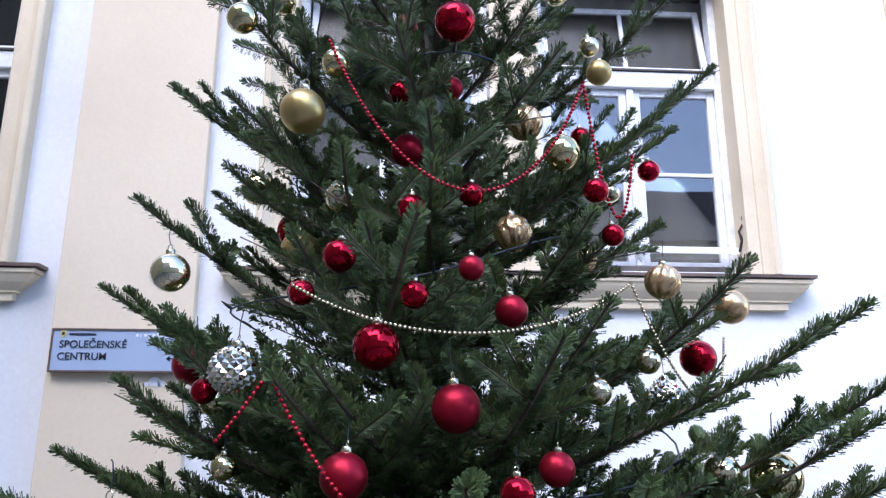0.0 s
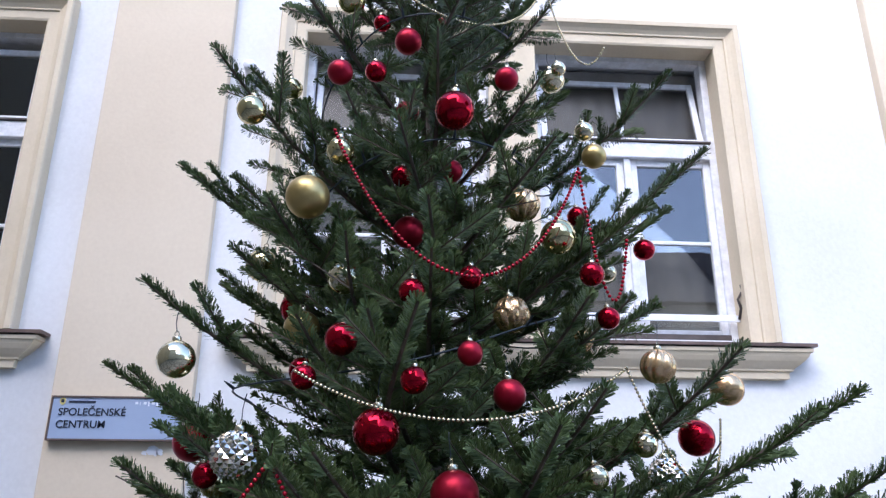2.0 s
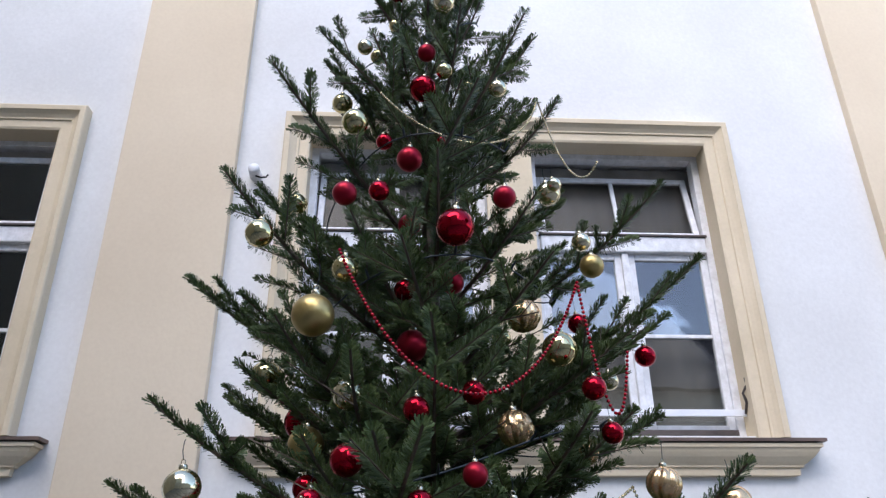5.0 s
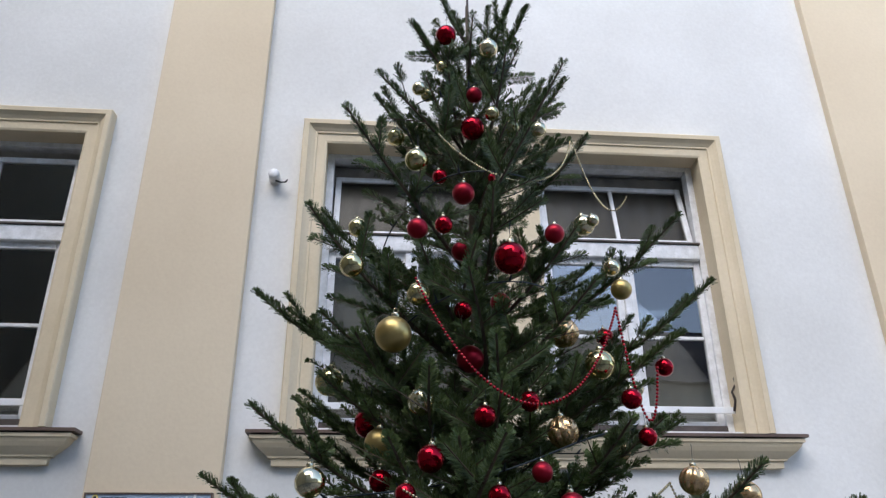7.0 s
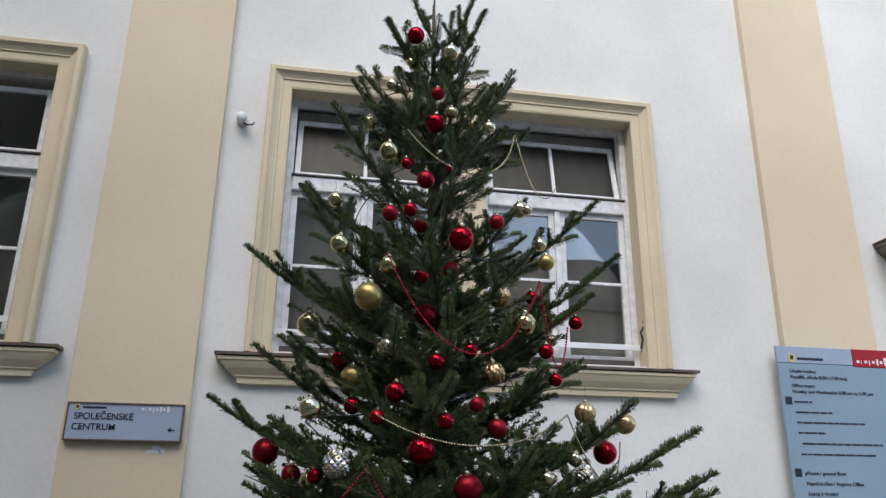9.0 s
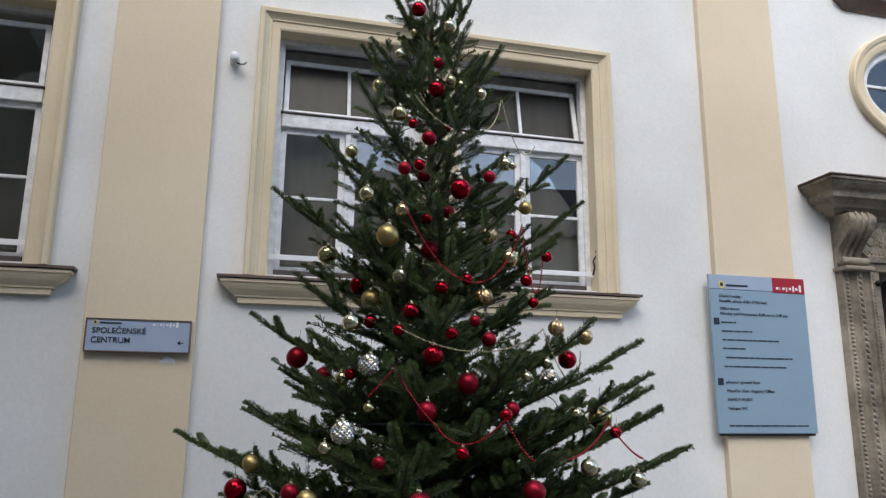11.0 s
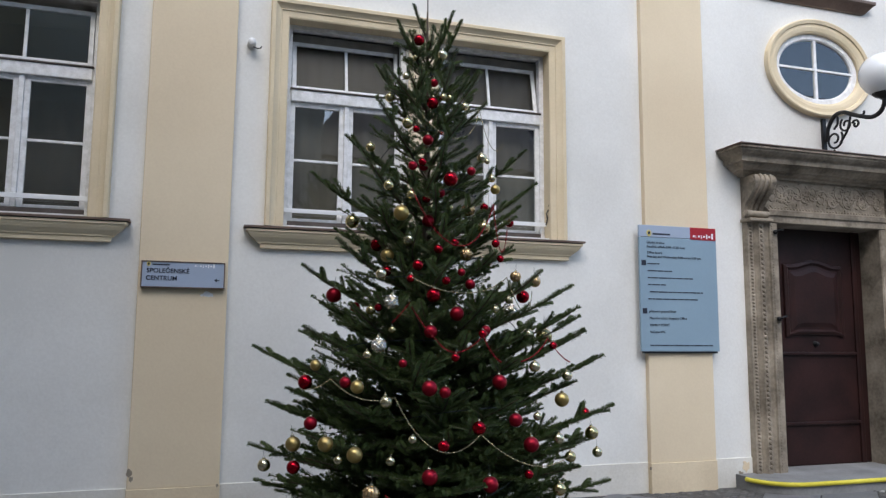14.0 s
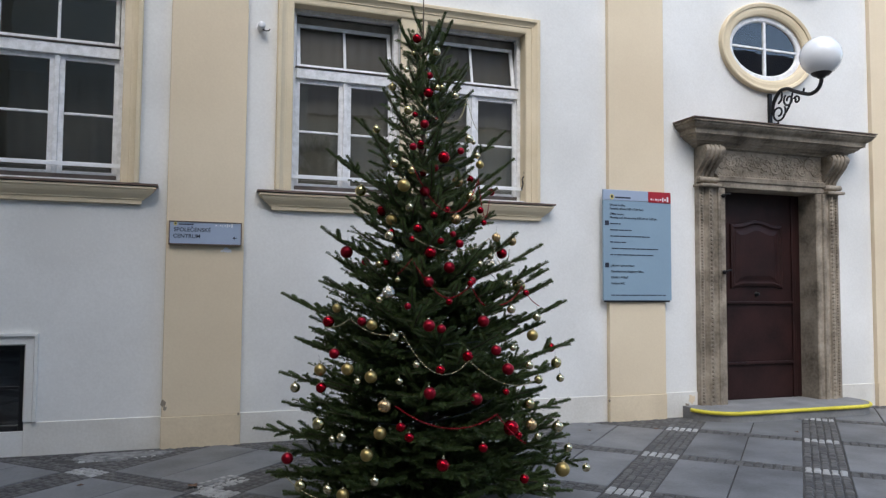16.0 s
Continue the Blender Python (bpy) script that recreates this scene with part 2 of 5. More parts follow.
def lathe(bm, profile, n=24, at=(0, 0, 0)):
    """A body turned about z: profile points are (radius, z)."""
    rings = []
    for r, z in profile:
        if r < 1e-6:
            rings.append([bm.verts.new((at[0], at[1], at[2] + z))])
        else:
            rings.append([bm.verts.new((at[0] + r * math.cos(2 * math.pi * k / n), at[1] + r * math.sin(2 * math.pi * k / n), at[2] + z)) for k in range(n)])
    for a, b in zip(rings, rings[1:]):
        for k in range(n):
            q = [a[k % len(a)], a[(k + 1) % len(a)], b[(k + 1) % len(b)], b[k % len(b)]]
            q = list(dict.fromkeys(q))
            if len(q) > 2:
                bm.faces.new(q)
    return bm


def lettering(text, size, x, y, z, mat, parent, name="lettering", label="", bold=0.0):
    """Raised words on a sign that faces -y; x, z: the left end of the baseline."""
    cu = bpy.data.curves.new(name, "FONT")
    cu.body, cu.size, cu.extrude, cu.offset = text, size, 0.0015, bold
    tmp = new(name, cu)
    me = bpy.data.meshes.new_from_object(tmp.evaluated_get(bpy.context.evaluated_depsgraph_get()))
    bpy.data.objects.remove(tmp)
    me.materials.clear()
    me.materials.append(mat)
    ob = new(name, me)
    ob.matrix_basis = pose(x, y, z, 90, 0, 0)
    ob.parent = parent
    if label:
        ob["label"] = label
    return ob


# ---- the facade ----
WY, BACK = 4.21, 4.62
X0, X1, ZTOP = -9.0, 13.0, 8.6
OVAL = (5.455, 4.685)
holes = [(-0.65, 0.50, 2.52, 4.45), (0.80, 1.98, 2.52, 4.45), (-3.42, -2.24, 2.52, 4.45), (-4.87, -3.72, 2.52, 4.45),
         (-3.95, -2.98, 0.21, 0.98), (4.66, 6.19, -0.2, 2.84), (4.755, 6.155, 4.185, 5.185)]


def wall_mesh():
    bm = bmesh.new()
    xs = sorted({X0, X1} | {h[0] for h in holes} | {h[1] for h in holes})
    zs = sorted({-0.2, 0.29, ZTOP} | {h[2] for h in holes} | {h[3] for h in holes})
    inside = lambda x, z: any(h[0] < x < h[1] and h[2] < z < h[3] for h in holes)
    solid = [[not inside((a + b) / 2, (c + d) / 2) for c, d in zip(zs, zs[1:])] for a, b in zip(xs, xs[1:])]
    at = {}

    def v(i, j, y):
        key = (i, j, y)
        if key not in at:
            at[key] = bm.verts.new((xs[i], y, zs[j]))
        return at[key]

    full = lambda i, j: 0 <= i < len(xs) - 1 and 0 <= j < len(zs) - 1 and solid[i][j]
    for i in range(len(xs) - 1):
        for j in range(len(zs) - 1):
            if not solid[i][j]:
                continue
            for y in (WY, BACK):
                bm.faces.new((v(i, j, y), v(i + 1, j, y), v(i + 1, j + 1, y), v(i, j + 1, y)))
            for (di, dj), (a, b) in (((-1, 0), ((i, j), (i, j + 1))), ((1, 0), ((i + 1, j), (i + 1, j + 1))), ((0, -1), ((i, j), (i + 1, j))), ((0, 1), ((i, j + 1), (i + 1, j + 1)))):
                if not full(i + di, j + dj):
                    bm.faces.new((v(*a, WY), v(*b, WY), v(*b, BACK), v(*a, BACK)))
    # the oval opening in its square of wall
    n, (cx, cz) = 48, OVAL
    for y in (WY, BACK):
        inner, outer = [], []
        for k in range(n):
            a = 2 * math.pi * (k + 0.5) / n
            corner = math.atan2(0.50 * (1 if a < math.pi else -1), 0.70 * (1 if math.cos(a) > 0 else -1)) % (2 * math.pi)
            if abs(a - corner) < math.pi / n:
                a = corner
            c, s = math.cos(a), math.sin(a)
            f = min(0.70 / abs(c), 0.50 / abs(s))
            inner.append(bm.verts.new((cx + 0.60 * c, y, cz + 0.43 * s)))
            outer.append(bm.verts.new((cx + f * c, y, cz + f * s)))
        for k in range(n):
            bm.faces.new((inner[k], inner[(k + 1) % n], outer[(k + 1) % n], outer[k]))
        if y == WY:
            front = inner
    for k in range(n):
        bm.faces.new((front[k], front[(k + 1) % n], inner[(k + 1) % n], inner[k]))
    return bm


tagged(part("wall_north", wall_mesh(), WHITE), "white stucco facade of an old house", "wall", kind="structure")
for x0, x1 in ((X0, -3.95), (-2.98, -1.826), (-1.098, 3.041), (3.822, 4.31), (6.56, 7.188), (7.95, X1)):
    tagged(part("plinth", slab_box(x0, x1, WY - 0.012, WY + 0.01, -0.1, 0.29, bevel=0.004), PLINTH_WHITE), "weathered pale stucco plinth at the foot of the wall", "plinth", kind="structure")
for x0, x1 in ((-1.822, -1.102), (3.045, 3.818), (7.192, 7.946)):
    p = tagged(part("pilaster", slab_box(x0, x1, 4.15, WY + 0.01, 0.288, ZTOP, bevel=0.006), CREAM), "flat cream-painted stucco pilaster", "pilaster", group="pilasters of the facade", kind="structure")
    part("pilaster_foot", slab_box(x0 - 0.004, x1 + 0.004, 4.14, WY + 0.01, -0.1, 0.288, bevel=0.005), PLINTH_CREAM, p, "weathered cream foot")

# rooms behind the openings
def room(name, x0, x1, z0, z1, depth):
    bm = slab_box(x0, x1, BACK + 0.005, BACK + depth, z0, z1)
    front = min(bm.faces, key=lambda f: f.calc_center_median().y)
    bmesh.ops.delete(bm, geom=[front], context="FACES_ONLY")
    # cellar and upper room take the plaster with shade put into its colour
    return tagged(part(name, bm, SHADED_ROOM if name != "room_shell" else ROOM), "dim plain room behind the windows", "room", kind="structure")


room("room_shell", -5.6, 2.6, 1.9, 5.4, 3.0)
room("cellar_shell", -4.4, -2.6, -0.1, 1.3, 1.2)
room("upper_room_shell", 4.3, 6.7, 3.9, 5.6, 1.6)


def casement(parent, x0, x1, z0, z1, y):
    """One side-hung sash with a middle glazing bar and two panes."""
    w, zm = 0.045, z0 + (z1 - z0) * 0.51
    bm = bmesh.new()
    box(bm, x0, x0 + w, y, y + 0.04, z0, z1, 0.004)
    box(bm, x1 - w, x1, y, y + 0.04, z0, z1, 0.004)
    box(bm, x0 + w, x1 - w, y, y + 0.04, z1 - w, z1, 0.004)
    box(bm, x0 + w, x1 - w, y, y + 0.04, z0, z0 + 0.030, 0.004)
    sash = part("casement", bm, PAINT, parent, "flaking white casement")
    part("glazing_bar", slab_box(x0 + w, x1 - w, y + 0.004, y + 0.034, zm - 0.012, zm + 0.012, bevel=0.004), PAINT, sash)
    for a, b in ((z0 + 0.030, zm - 0.012), (zm + 0.012, z1 - w)):
        pane = part("pane", slab_box(x0 + w - 0.004, x1 - w + 0.004, y + 0.016, y + 0.02, a - 0.004, b + 0.004), GLASS, sash, "old reflecting glass pane")
        pane.visible_shadow = False
    return sash


def awning(parent, x0, x1, z0, z1, y, tilt):
    """The upper sash, tilted inwards at its head, with one upright bar."""
    w, h = 0.04, z1 - z0
    bm = bmesh.new()
    box(bm, x0, x0 + w, 0, 0.035, 0, h, 0.004)
    box(bm, x1 - w, x1, 0, 0.035, 0, h, 0.004)
    box(bm, x0 + w, x1 - w, 0, 0.035, h - w, h, 0.004)
    box(bm, x0 + w, x1 - w, 0, 0.035, 0, w, 0.004)
    sash = part("awning_sash", bm, PAINT, parent, "white upper sash tilted open inwards")
    sash.matrix_basis = pose(0, y, z0, -tilt)
    xm = (x0 + x1) / 2
    part("glazing_bar", slab_box(xm - 0.014, xm + 0.014, 0.004, 0.03, w, h - w, bevel=0.004), PAINT, sash)
    for a, b in ((x0 + w, xm - 0.014), (xm + 0.014, x1 - w)):
        # tilted panes get the glass with its reflection turned down
        pane = part("pane", slab_box(a - 0.004, b + 0.004, 0.014, 0.018, w - 0.004, h - w + 0.004), DULL_GLASS if tilt > 5 else GLASS, sash, "glass pane of the upper sash")
        pane.visible_shadow = False


def double_window(name, dx, tilt):
    """A twin window with a plastered pier, moulded surround and deep sill; dx: shift along the wall."""
    top = empty(name, "twin white wooden window with cream moulded surround", "window", kind="structure")
    a, b, z0, z1 = -0.65 + dx, 1.98 + dx, 2.52, 4.45
    part("surround", frame_sweep([(-0.004, WY + 0.12), (-0.004, 4.178), (0.010, 4.172), (0.062, 4.172), (0.066, 4.163), (0.078, 4.163), (0.100, 4.150), (0.116, 4.136), (0.122, 4.128), (0.152, 4.126), (0.160, 4.134), (0.162, WY + 0.01)], a, b, 2.50, z1), TRIM, top, "cream moulded plaster surround")
    part("pier", slab_box(0.50 + dx, 0.80 + dx, 4.19, WY + 0.01, 2.50, z1 - 0.004), TRIM, top, "cream plastered pier")
    part("sill", ledge([(0.0, 2.462), (0.108, 2.462), (0.108, 2.442), (0.100, 2.437), (0.094, 2.418), (0.082, 2.394), (0.064, 2.368), (0.052, 2.352), (0.050, 2.342), (0.040, 2.338), (0.038, 2.300), (0.0, 2.295)], a - 0.12, b + 0.12, WY, 1.8), TRIM, top, "cream moulded sill")
    part("sill_cover", ledge([(0.0, 2.508), (0.120, 2.488), (0.120, 2.470), (0.0, 2.464)], a - 0.12, b + 0.12, WY, 1.8), COPPER, top, "brown sheet-metal sill cover")
    for x0, x1 in ((a, 0.50 + dx), (0.80 + dx, b)):
        y = WY + 0.11
        bm = bmesh.new()
        w = 0.05
        box(bm, x0, x0 + w, y, y + 0.08, z0, z1, 0.004)
        box(bm, x1 - w, x1, y, y + 0.08, z0, z1, 0.004)
        box(bm, x0 + w, x1 - w, y, y + 0.08, z1 - 0.04, z1, 0.004)
        box(bm, x0 + w, x1 - w, y - 0.02, y + 0.08, 3.705, 3.815, 0.008)
        fr = part("window_frame", bm, PAINT, top, "white painted frame with transom")
        part("bottom_rail", slab_box(x0 + w, x1 - w, y - 0.015, y + 0.08, z0, 2.575, bevel=0.006), BOTTOMRAIL, fr, "weathered dark bottom rail")
        part("drip_edge", slab_box(x0 + w - 0.01, x1 - w + 0.01, y - 0.03, y + 0.01, 3.815, 3.83, bevel=0.003), BOTTOMRAIL, fr, "weathered drip board")
        xm = (x0 + x1) / 2
        part("middle_post", slab_box(xm - 0.022, xm + 0.022, y - 0.005, y + 0.07, 2.575, 3.705, bevel=0.006), PAINT, fr)
        casement(top, x0 + w, xm - 0.022, 2.575, 3.705, y + 0.015)
        casement(top, xm + 0.022, x1 - w, 2.575, 3.705, y + 0.015)
        awning(top, x0 + w + 0.01, x1 - w - 0.01, 3.83, 4.34, y + 0.02, tilt)
        part("guard_rail", slab_box(x0 + 0.01, x1 + (0.06 if x1 == b else -0.01), y - 0.05, y - 0.035, 2.645, 2.685, bevel=0.003), CLEAN_WHITE, top, "thin white guard rail")
        # curtain in the room, hung in folds
        bm = bmesh.new()
        n = 60
        hang, drop = (WY + 0.26, 4.42) if dx == 0 else (BACK + 0.6, 3.75)
        low = [bm.verts.new((x0 + (x1 - x0) * k / n, hang + 0.006 * math.sin(k * 0.9), 2.53)) for k in range(n + 1)]
        high = [bm.verts.new((x0 + (x1 - x0) * k / n, hang + 0.006 * math.sin(k * 0.9), drop)) for k in range(n + 1)]
        for k in range(n):
            bm.faces.new((low[k], low[k + 1], high[k + 1], high[k]))
        ob = part("curtain", bm, BLIND, None, smooth=True)
        tagged(ob, "grey-brown curtain hanging behind the window", "curtain", group="curtains behind the windows")
    return top


double_window("window_1", 0.0, 11)
double_window("window_2", -4.22, 1)

# cellar window
cellar = empty("window_3", "small dark cellar window with plain white surround", "window", kind="structure")
part("surround", frame_sweep([(0.0, WY - 0.002), (0.012, 4.185), (0.075, 4.185), (0.085, 4.165), (0.11, 4.165), (0.11, WY + 0.005)], -3.93, -2.99, 0.30, 0.98), WHITE, cellar, "white plaster surround")
bm = bmesh.new()
box(bm, -3.95, -3.90, WY + 0.03, WY + 0.08, 0.21, 0.98, 0.004)
box(bm, -3.03, -2.98, WY + 0.03, WY + 0.08, 0.21, 0.98, 0.004)
box(bm, -3.90, -3.03, WY + 0.03, WY + 0.08, 0.21, 0.255, 0.004)
box(bm, -3.90, -3.03, WY + 0.03, WY + 0.08, 0.935, 0.98, 0.004)
box(bm, -3.90, -3.03, WY + 0.035, WY + 0.07, 0.585, 0.61, 0.004)
part("window_frame", bm, IRON, cellar, "black steel frame")
for a, b in ((0.25, 0.59), (0.605, 0.94)):
    part("pane", slab_box(-3.905, -3.025, WY + 0.05, WY + 0.054, a, b), GLASS, cellar).visible_shadow = False

# oval window
def ellipse_ring(profile, cx, cz, ax, az, n=64):
    """A moulding round an ellipse: profile points are (distance out, y)."""
    bm = bmesh.new()
    rings = [[bm.verts.new((cx + (ax + d) * math.cos(2 * math.pi * k / n), y, cz + (az + d) * math.sin(2 * math.pi * k / n))) for k in range(n)] for d, y in profile]
    for a, b in zip(rings, rings[1:]):
        for k in range(n):
            bm.faces.new((a[k], a[(k + 1) % n], b[(k + 1) % n], b[k]))
    return bm


oval = empty("window_4", "oval white window with cream moulded ring", "window", kind="structure")
part("surround", ellipse_ring([(-0.002, WY + 0.1), (-0.002, 4.19), (0.02, 4.175), (0.06, 4.165), (0.10, 4.165), (0.105, 4.15), (0.14, 4.14), (0.155, 4.15), (0.158, WY + 0.005)], *OVAL, 0.60, 0.43), TRIM, oval, "cream moulded oval ring")
part("window_frame", ellipse_ring([(-0.075, WY + 0.09), (-0.075, WY + 0.025), (-0.06, WY + 0.012), (-0.004, WY + 0.012), (-0.004, WY + 0.09)], *OVAL, 0.60, 0.43), PAINT, oval, "white oval frame")
part("glazing_bar", slab_box(OVAL[0] - 0.02, OVAL[0] + 0.02, WY + 0.022, WY + 0.055, OVAL[1] - 0.36, OVAL[1] + 0.36, bevel=0.005), PAINT, oval)
for a, b in ((-0.53, -0.02), (0.02, 0.53)):
    part("glazing_bar", slab_box(OVAL[0] + a, OVAL[0] + b, WY + 0.024, WY + 0.052, OVAL[1] - 0.014, OVAL[1] + 0.014, bevel=0.005), PAINT, oval)
for sx in (-1, 1):
    for sz in (-1, 1):
        bm = bmesh.new()
        pts = [(OVAL[0] + sx * 0.01, OVAL[1] + sz * 0.008)] + [(OVAL[0] + sx * 0.535 * math.cos(k * math.pi / 24), OVAL[1] + sz * 0.365 * math.sin(k * math.pi / 24)) for k in range(13)]
        f = bm.faces.new([bm.verts.new((x, WY + 0.04, z)) for x, z in pts])
        ext = bmesh.ops.extrude_face_region(bm, geom=[f])
        bmesh.ops.translate(bm, vec=(0, 0.004, 0), verts=[q for q in ext["geom"] if isinstance(q, bmesh.types.BMVert)])
        part("pane", bm, GLASS, oval, "quarter oval glass pane").visible_shadow = False

# sill of the window above, at the head of the view
tagged(part("upper_sill", ledge([(0.0, 5.60), (0.11, 5.585), (0.11, 5.55), (0.08, 5.52), (0.03, 5.45), (0.0, 5.44)], 4.75, 6.15, WY, 1.3), COPPER), "brown sill of a window on the next floor", "sill", kind="structure")

# small wall fitting with a hook
fit_ob = empty("wall_fitting", "small white wall fitting with a bent hook", "fitting")
bm = bmesh.new()
lathe(bm, [(0.0, -0.075), (0.022, -0.075), (0.027, -0.068), (0.027, -0.03), (0.018, -0.026), (0.018, -0.012), (0.03, -0.008), (0.03, 0.004), (0.0, 0.004)], 16)
bmesh.ops.rotate(bm, cent=(0, 0, 0), matrix=Matrix.Rotation(radians(-90), 3, "X"), verts=bm.verts)
bmesh.ops.scale(bm, vec=(1.35, 1.35, 1.35), verts=bm.verts)
bmesh.ops.translate(bm, vec=(-0.975, WY, 4.155), verts=bm.verts)
part("insulator", bm, PAINT, fit_ob, "greyed porcelain knob", True)
part("hook", tube(bmesh.new(), [(-0.975, WY - 0.05, 4.14), (-0.96, WY - 0.06, 4.118), (-0.93, WY - 0.06, 4.108), (-0.90, WY - 0.055, 4.115), (-0.89, WY - 0.05, 4.135)], 0.006, 6), IRON, fit_ob, "bent iron hook", True)

# ---- the stone portal and its door ----
PX = 5.425  # middle of the doorway
portal = empty("portal", "carved brown sandstone door surround with cornice", "door surround", kind="structure")
DL, DR, DT = 4.70, 6.15, 2.80


def beads(bm, a, b, step, size, tilt=0.0):
    """A row of small carved knobs from a to b."""
    a, b = Vector(a), Vector(b)
    n = max(2, int((b - a).length / step))
    for k in range(n):
        m = Matrix.Translation(a.lerp(b, (k + 0.5) / n)) @ Matrix.Rotation(tilt, 4, "Y") @ Matrix.Diagonal((*size, 1))
        bmesh.ops.create_icosphere(bm, subdivisions=1, radius=1.0, matrix=m)


for s, x in ((-1, DL), (1, DR)):
    o = lambda d: x + s * d  # distance out from the opening
    bm = bmesh.new()
    prof = [(0.0, 4.55), (0.0, 4.135), (0.012, 4.12), (0.085, 4.12), (0.092, 4.10), (0.13, 4.095), (0.14, 4.115), (0.175, 4.13), (0.205, 4.13), (0.215, 4.105), (0.27, 4.10), (0.285, 4.125), (0.31, 4.15), (0.325, 4.14), (0.392, 4.135), (0.40, WY + 0.01)]
    rows = [[bm.verts.new((o(d), y, z)) for d, y in prof] for z in (0.12, 2.80)]
    for i in range(len(prof) - 1):
        bm.faces.new((rows[0][i], rows[0][i + 1], rows[1][i + 1], rows[1][i]))
    part("jamb", bm, STONE, portal, "moulded stone jamb")
    bm = bmesh.new()
    beads(bm, (o(0.24), 4.105, 0.17), (o(0.24), 4.105, 2.78), 0.05, (0.024, 0.024, 0.032), s * 0.5)
    beads(bm, (o(0.35), 4.135, 0.16), (o(0.35), 4.135, 2.78), 0.036, (0.02, 0.02, 0.02), -s * 0.6)
    beads(bm, (o(0.10), 4.10, 0.16), (o(0.10), 4.10, 2.78), 0.03, (0.011, 0.012, 0.012), 0.0)
    part("carved_moulding", bm, STONE, portal, "twisted rope moulding")
    # scrolled console beside the frieze
    bm = bmesh.new()
    pts = []
    for k in range(25):
        f = k / 24
        pts.append((0.10 + 0.09 * math.cos(math.pi * f) + 0.03 * math.sin(2 * math.pi * f), 3.30 - 0.46 * f))
    c0, c1 = sorted((o(0.14), o(0.40)))
    left = [bm.verts.new((c0, 4.17 - p, z)) for p, z in pts]
    right = [bm.verts.new((c1, 4.17 - p, z)) for p, z in pts]
    lb = [bm.verts.new((c0, WY + 0.01, z)) for p, z in pts]
    rb = [bm.verts.new((c1, WY + 0.01, z)) for p, z in pts]
    for k in range(24):
        bm.faces.new((left[k], right[k], right[k + 1], left[k + 1]))
        bm.faces.new((lb[k], left[k], left[k + 1], lb[k + 1]))
        bm.faces.new((right[k], rb[k], rb[k + 1], right[k + 1]))
    for q in (0.25, 0.5, 0.75):
        xq = c0 + (c1 - c0) * q
        tube(bm, [(xq, 4.165 - p, z) for p, z in pts], 0.018, 6)
    con = part("console", bm, STONE, portal, "scrolled stone console")
    bm = bmesh.new()
    for zc, r in ((3.24, 0.055), (2.89, 0.035)):
        for k, rr in ((0, r), (1, r * 0.55)):
            m = Matrix.Translation(((c0 + c1) / 2, 4.01 if zc > 3 else 4.12, zc)) @ Matrix.Rotation(math.pi / 2, 4, "Y")
            bmesh.ops.create_cone(bm, cap_ends=True, segments=20, radius1=rr, radius2=rr, depth=(c1 - c0) + 0.02 + 0.02 * k, matrix=m)
    part("scroll", bm, STONE, con)
    part("console_shelf", slab_box(c0 - 0.02, c1 + 0.02, 4.04, WY + 0.01, 2.80, 2.835, bevel=0.01), STONE, portal)

bm = bmesh.new()
prof = [(0.0, 4.55), (0.0, 4.135), (0.012, 4.12), (0.08, 4.12), (0.088, 4.10), (0.14, 4.09), (0.15, 4.11), (0.18, 4.15), (0.18, WY + 0.01)]
rows = [[bm.verts.new((x, y, DT + d)) for d, y in prof] for x in (DL - 0.13, DR + 0.13)]
for i in range(len(prof) - 1):
    bm.faces.new((rows[0][i], rows[1][i], rows[1][i + 1], rows[0][i + 1]))
for r in rows:
    bm.faces.new(r)
part("lintel", bm, STONE, portal, "moulded stone lintel")
bm = bmesh.new()
beads(bm, (DL - 0.12, 4.125, 2.965), (DR + 0.12, 4.125, 2.965), 0.042, (0.015, 0.012, 0.02), 0.3)
part("carved_moulding", bm, STONE, portal, "egg-and-dart moulding")
part("frieze", slab_box(DL - 0.13, DR + 0.13, 4.150, WY + 0.01, 2.98, 3.31), STONE, portal, "carved frieze ground")
random.seed(11)
for side in (-1, 1):
    bm = bmesh.new()
    for k in range(7):
        cx = PX + side * (0.075 + 0.112 * k)
        cz, flip = 3.145 + (0.03 if k % 2 else -0.03), (1 if k % 2 else -1) * side
        pts = []
        for q in range(22):
            f = q / 21
            r = 0.092 * (1 - 0.8 * f)
            a = flip * (0.4 + 8.0 * f)
            pts.append((cx + r * math.cos(a), 4.15, cz + r * 1.1 * math.sin(a)))
        tube(bm, pts, [0.013 - 0.006 * q / 21 for q in range(22)], 6)
        for q in range(11):
            a, r = random.uniform(0, 6.28), random.uniform(0.05, 0.13)
            m = Matrix.Translation((cx + r * math.cos(a), 4.15, cz + r * math.sin(a))) @ Matrix.Rotation(random.uniform(0, 3.1), 4, "Y") @ Matrix.Diagonal((0.030, 0.013, 0.011, 1))
            bmesh.ops.create_icosphere(bm, subdivisions=1, radius=1.0, matrix=m)
    part("carving", bm, STONE, portal, "carved leaf scrolls", True)
part("cornice", ledge([(0.0, 3.595), (0.40, 3.570), (0.40, 3.545), (0.385, 3.540), (0.378, 3.520), (0.350, 3.492), (0.315, 3.474), (0.308, 3.462), (0.302, 3.418), (0.262, 3.412), (0.252, 3.392), (0.215, 3.372), (0.205, 3.358), (0.160, 3.352), (0.150, 3.330), (0.110, 3.318), (0.100, 3.298), (0.0, 3.292)], 4.355, 6.515, WY, 0.88), STONE, portal, "heavy moulded stone cornice")
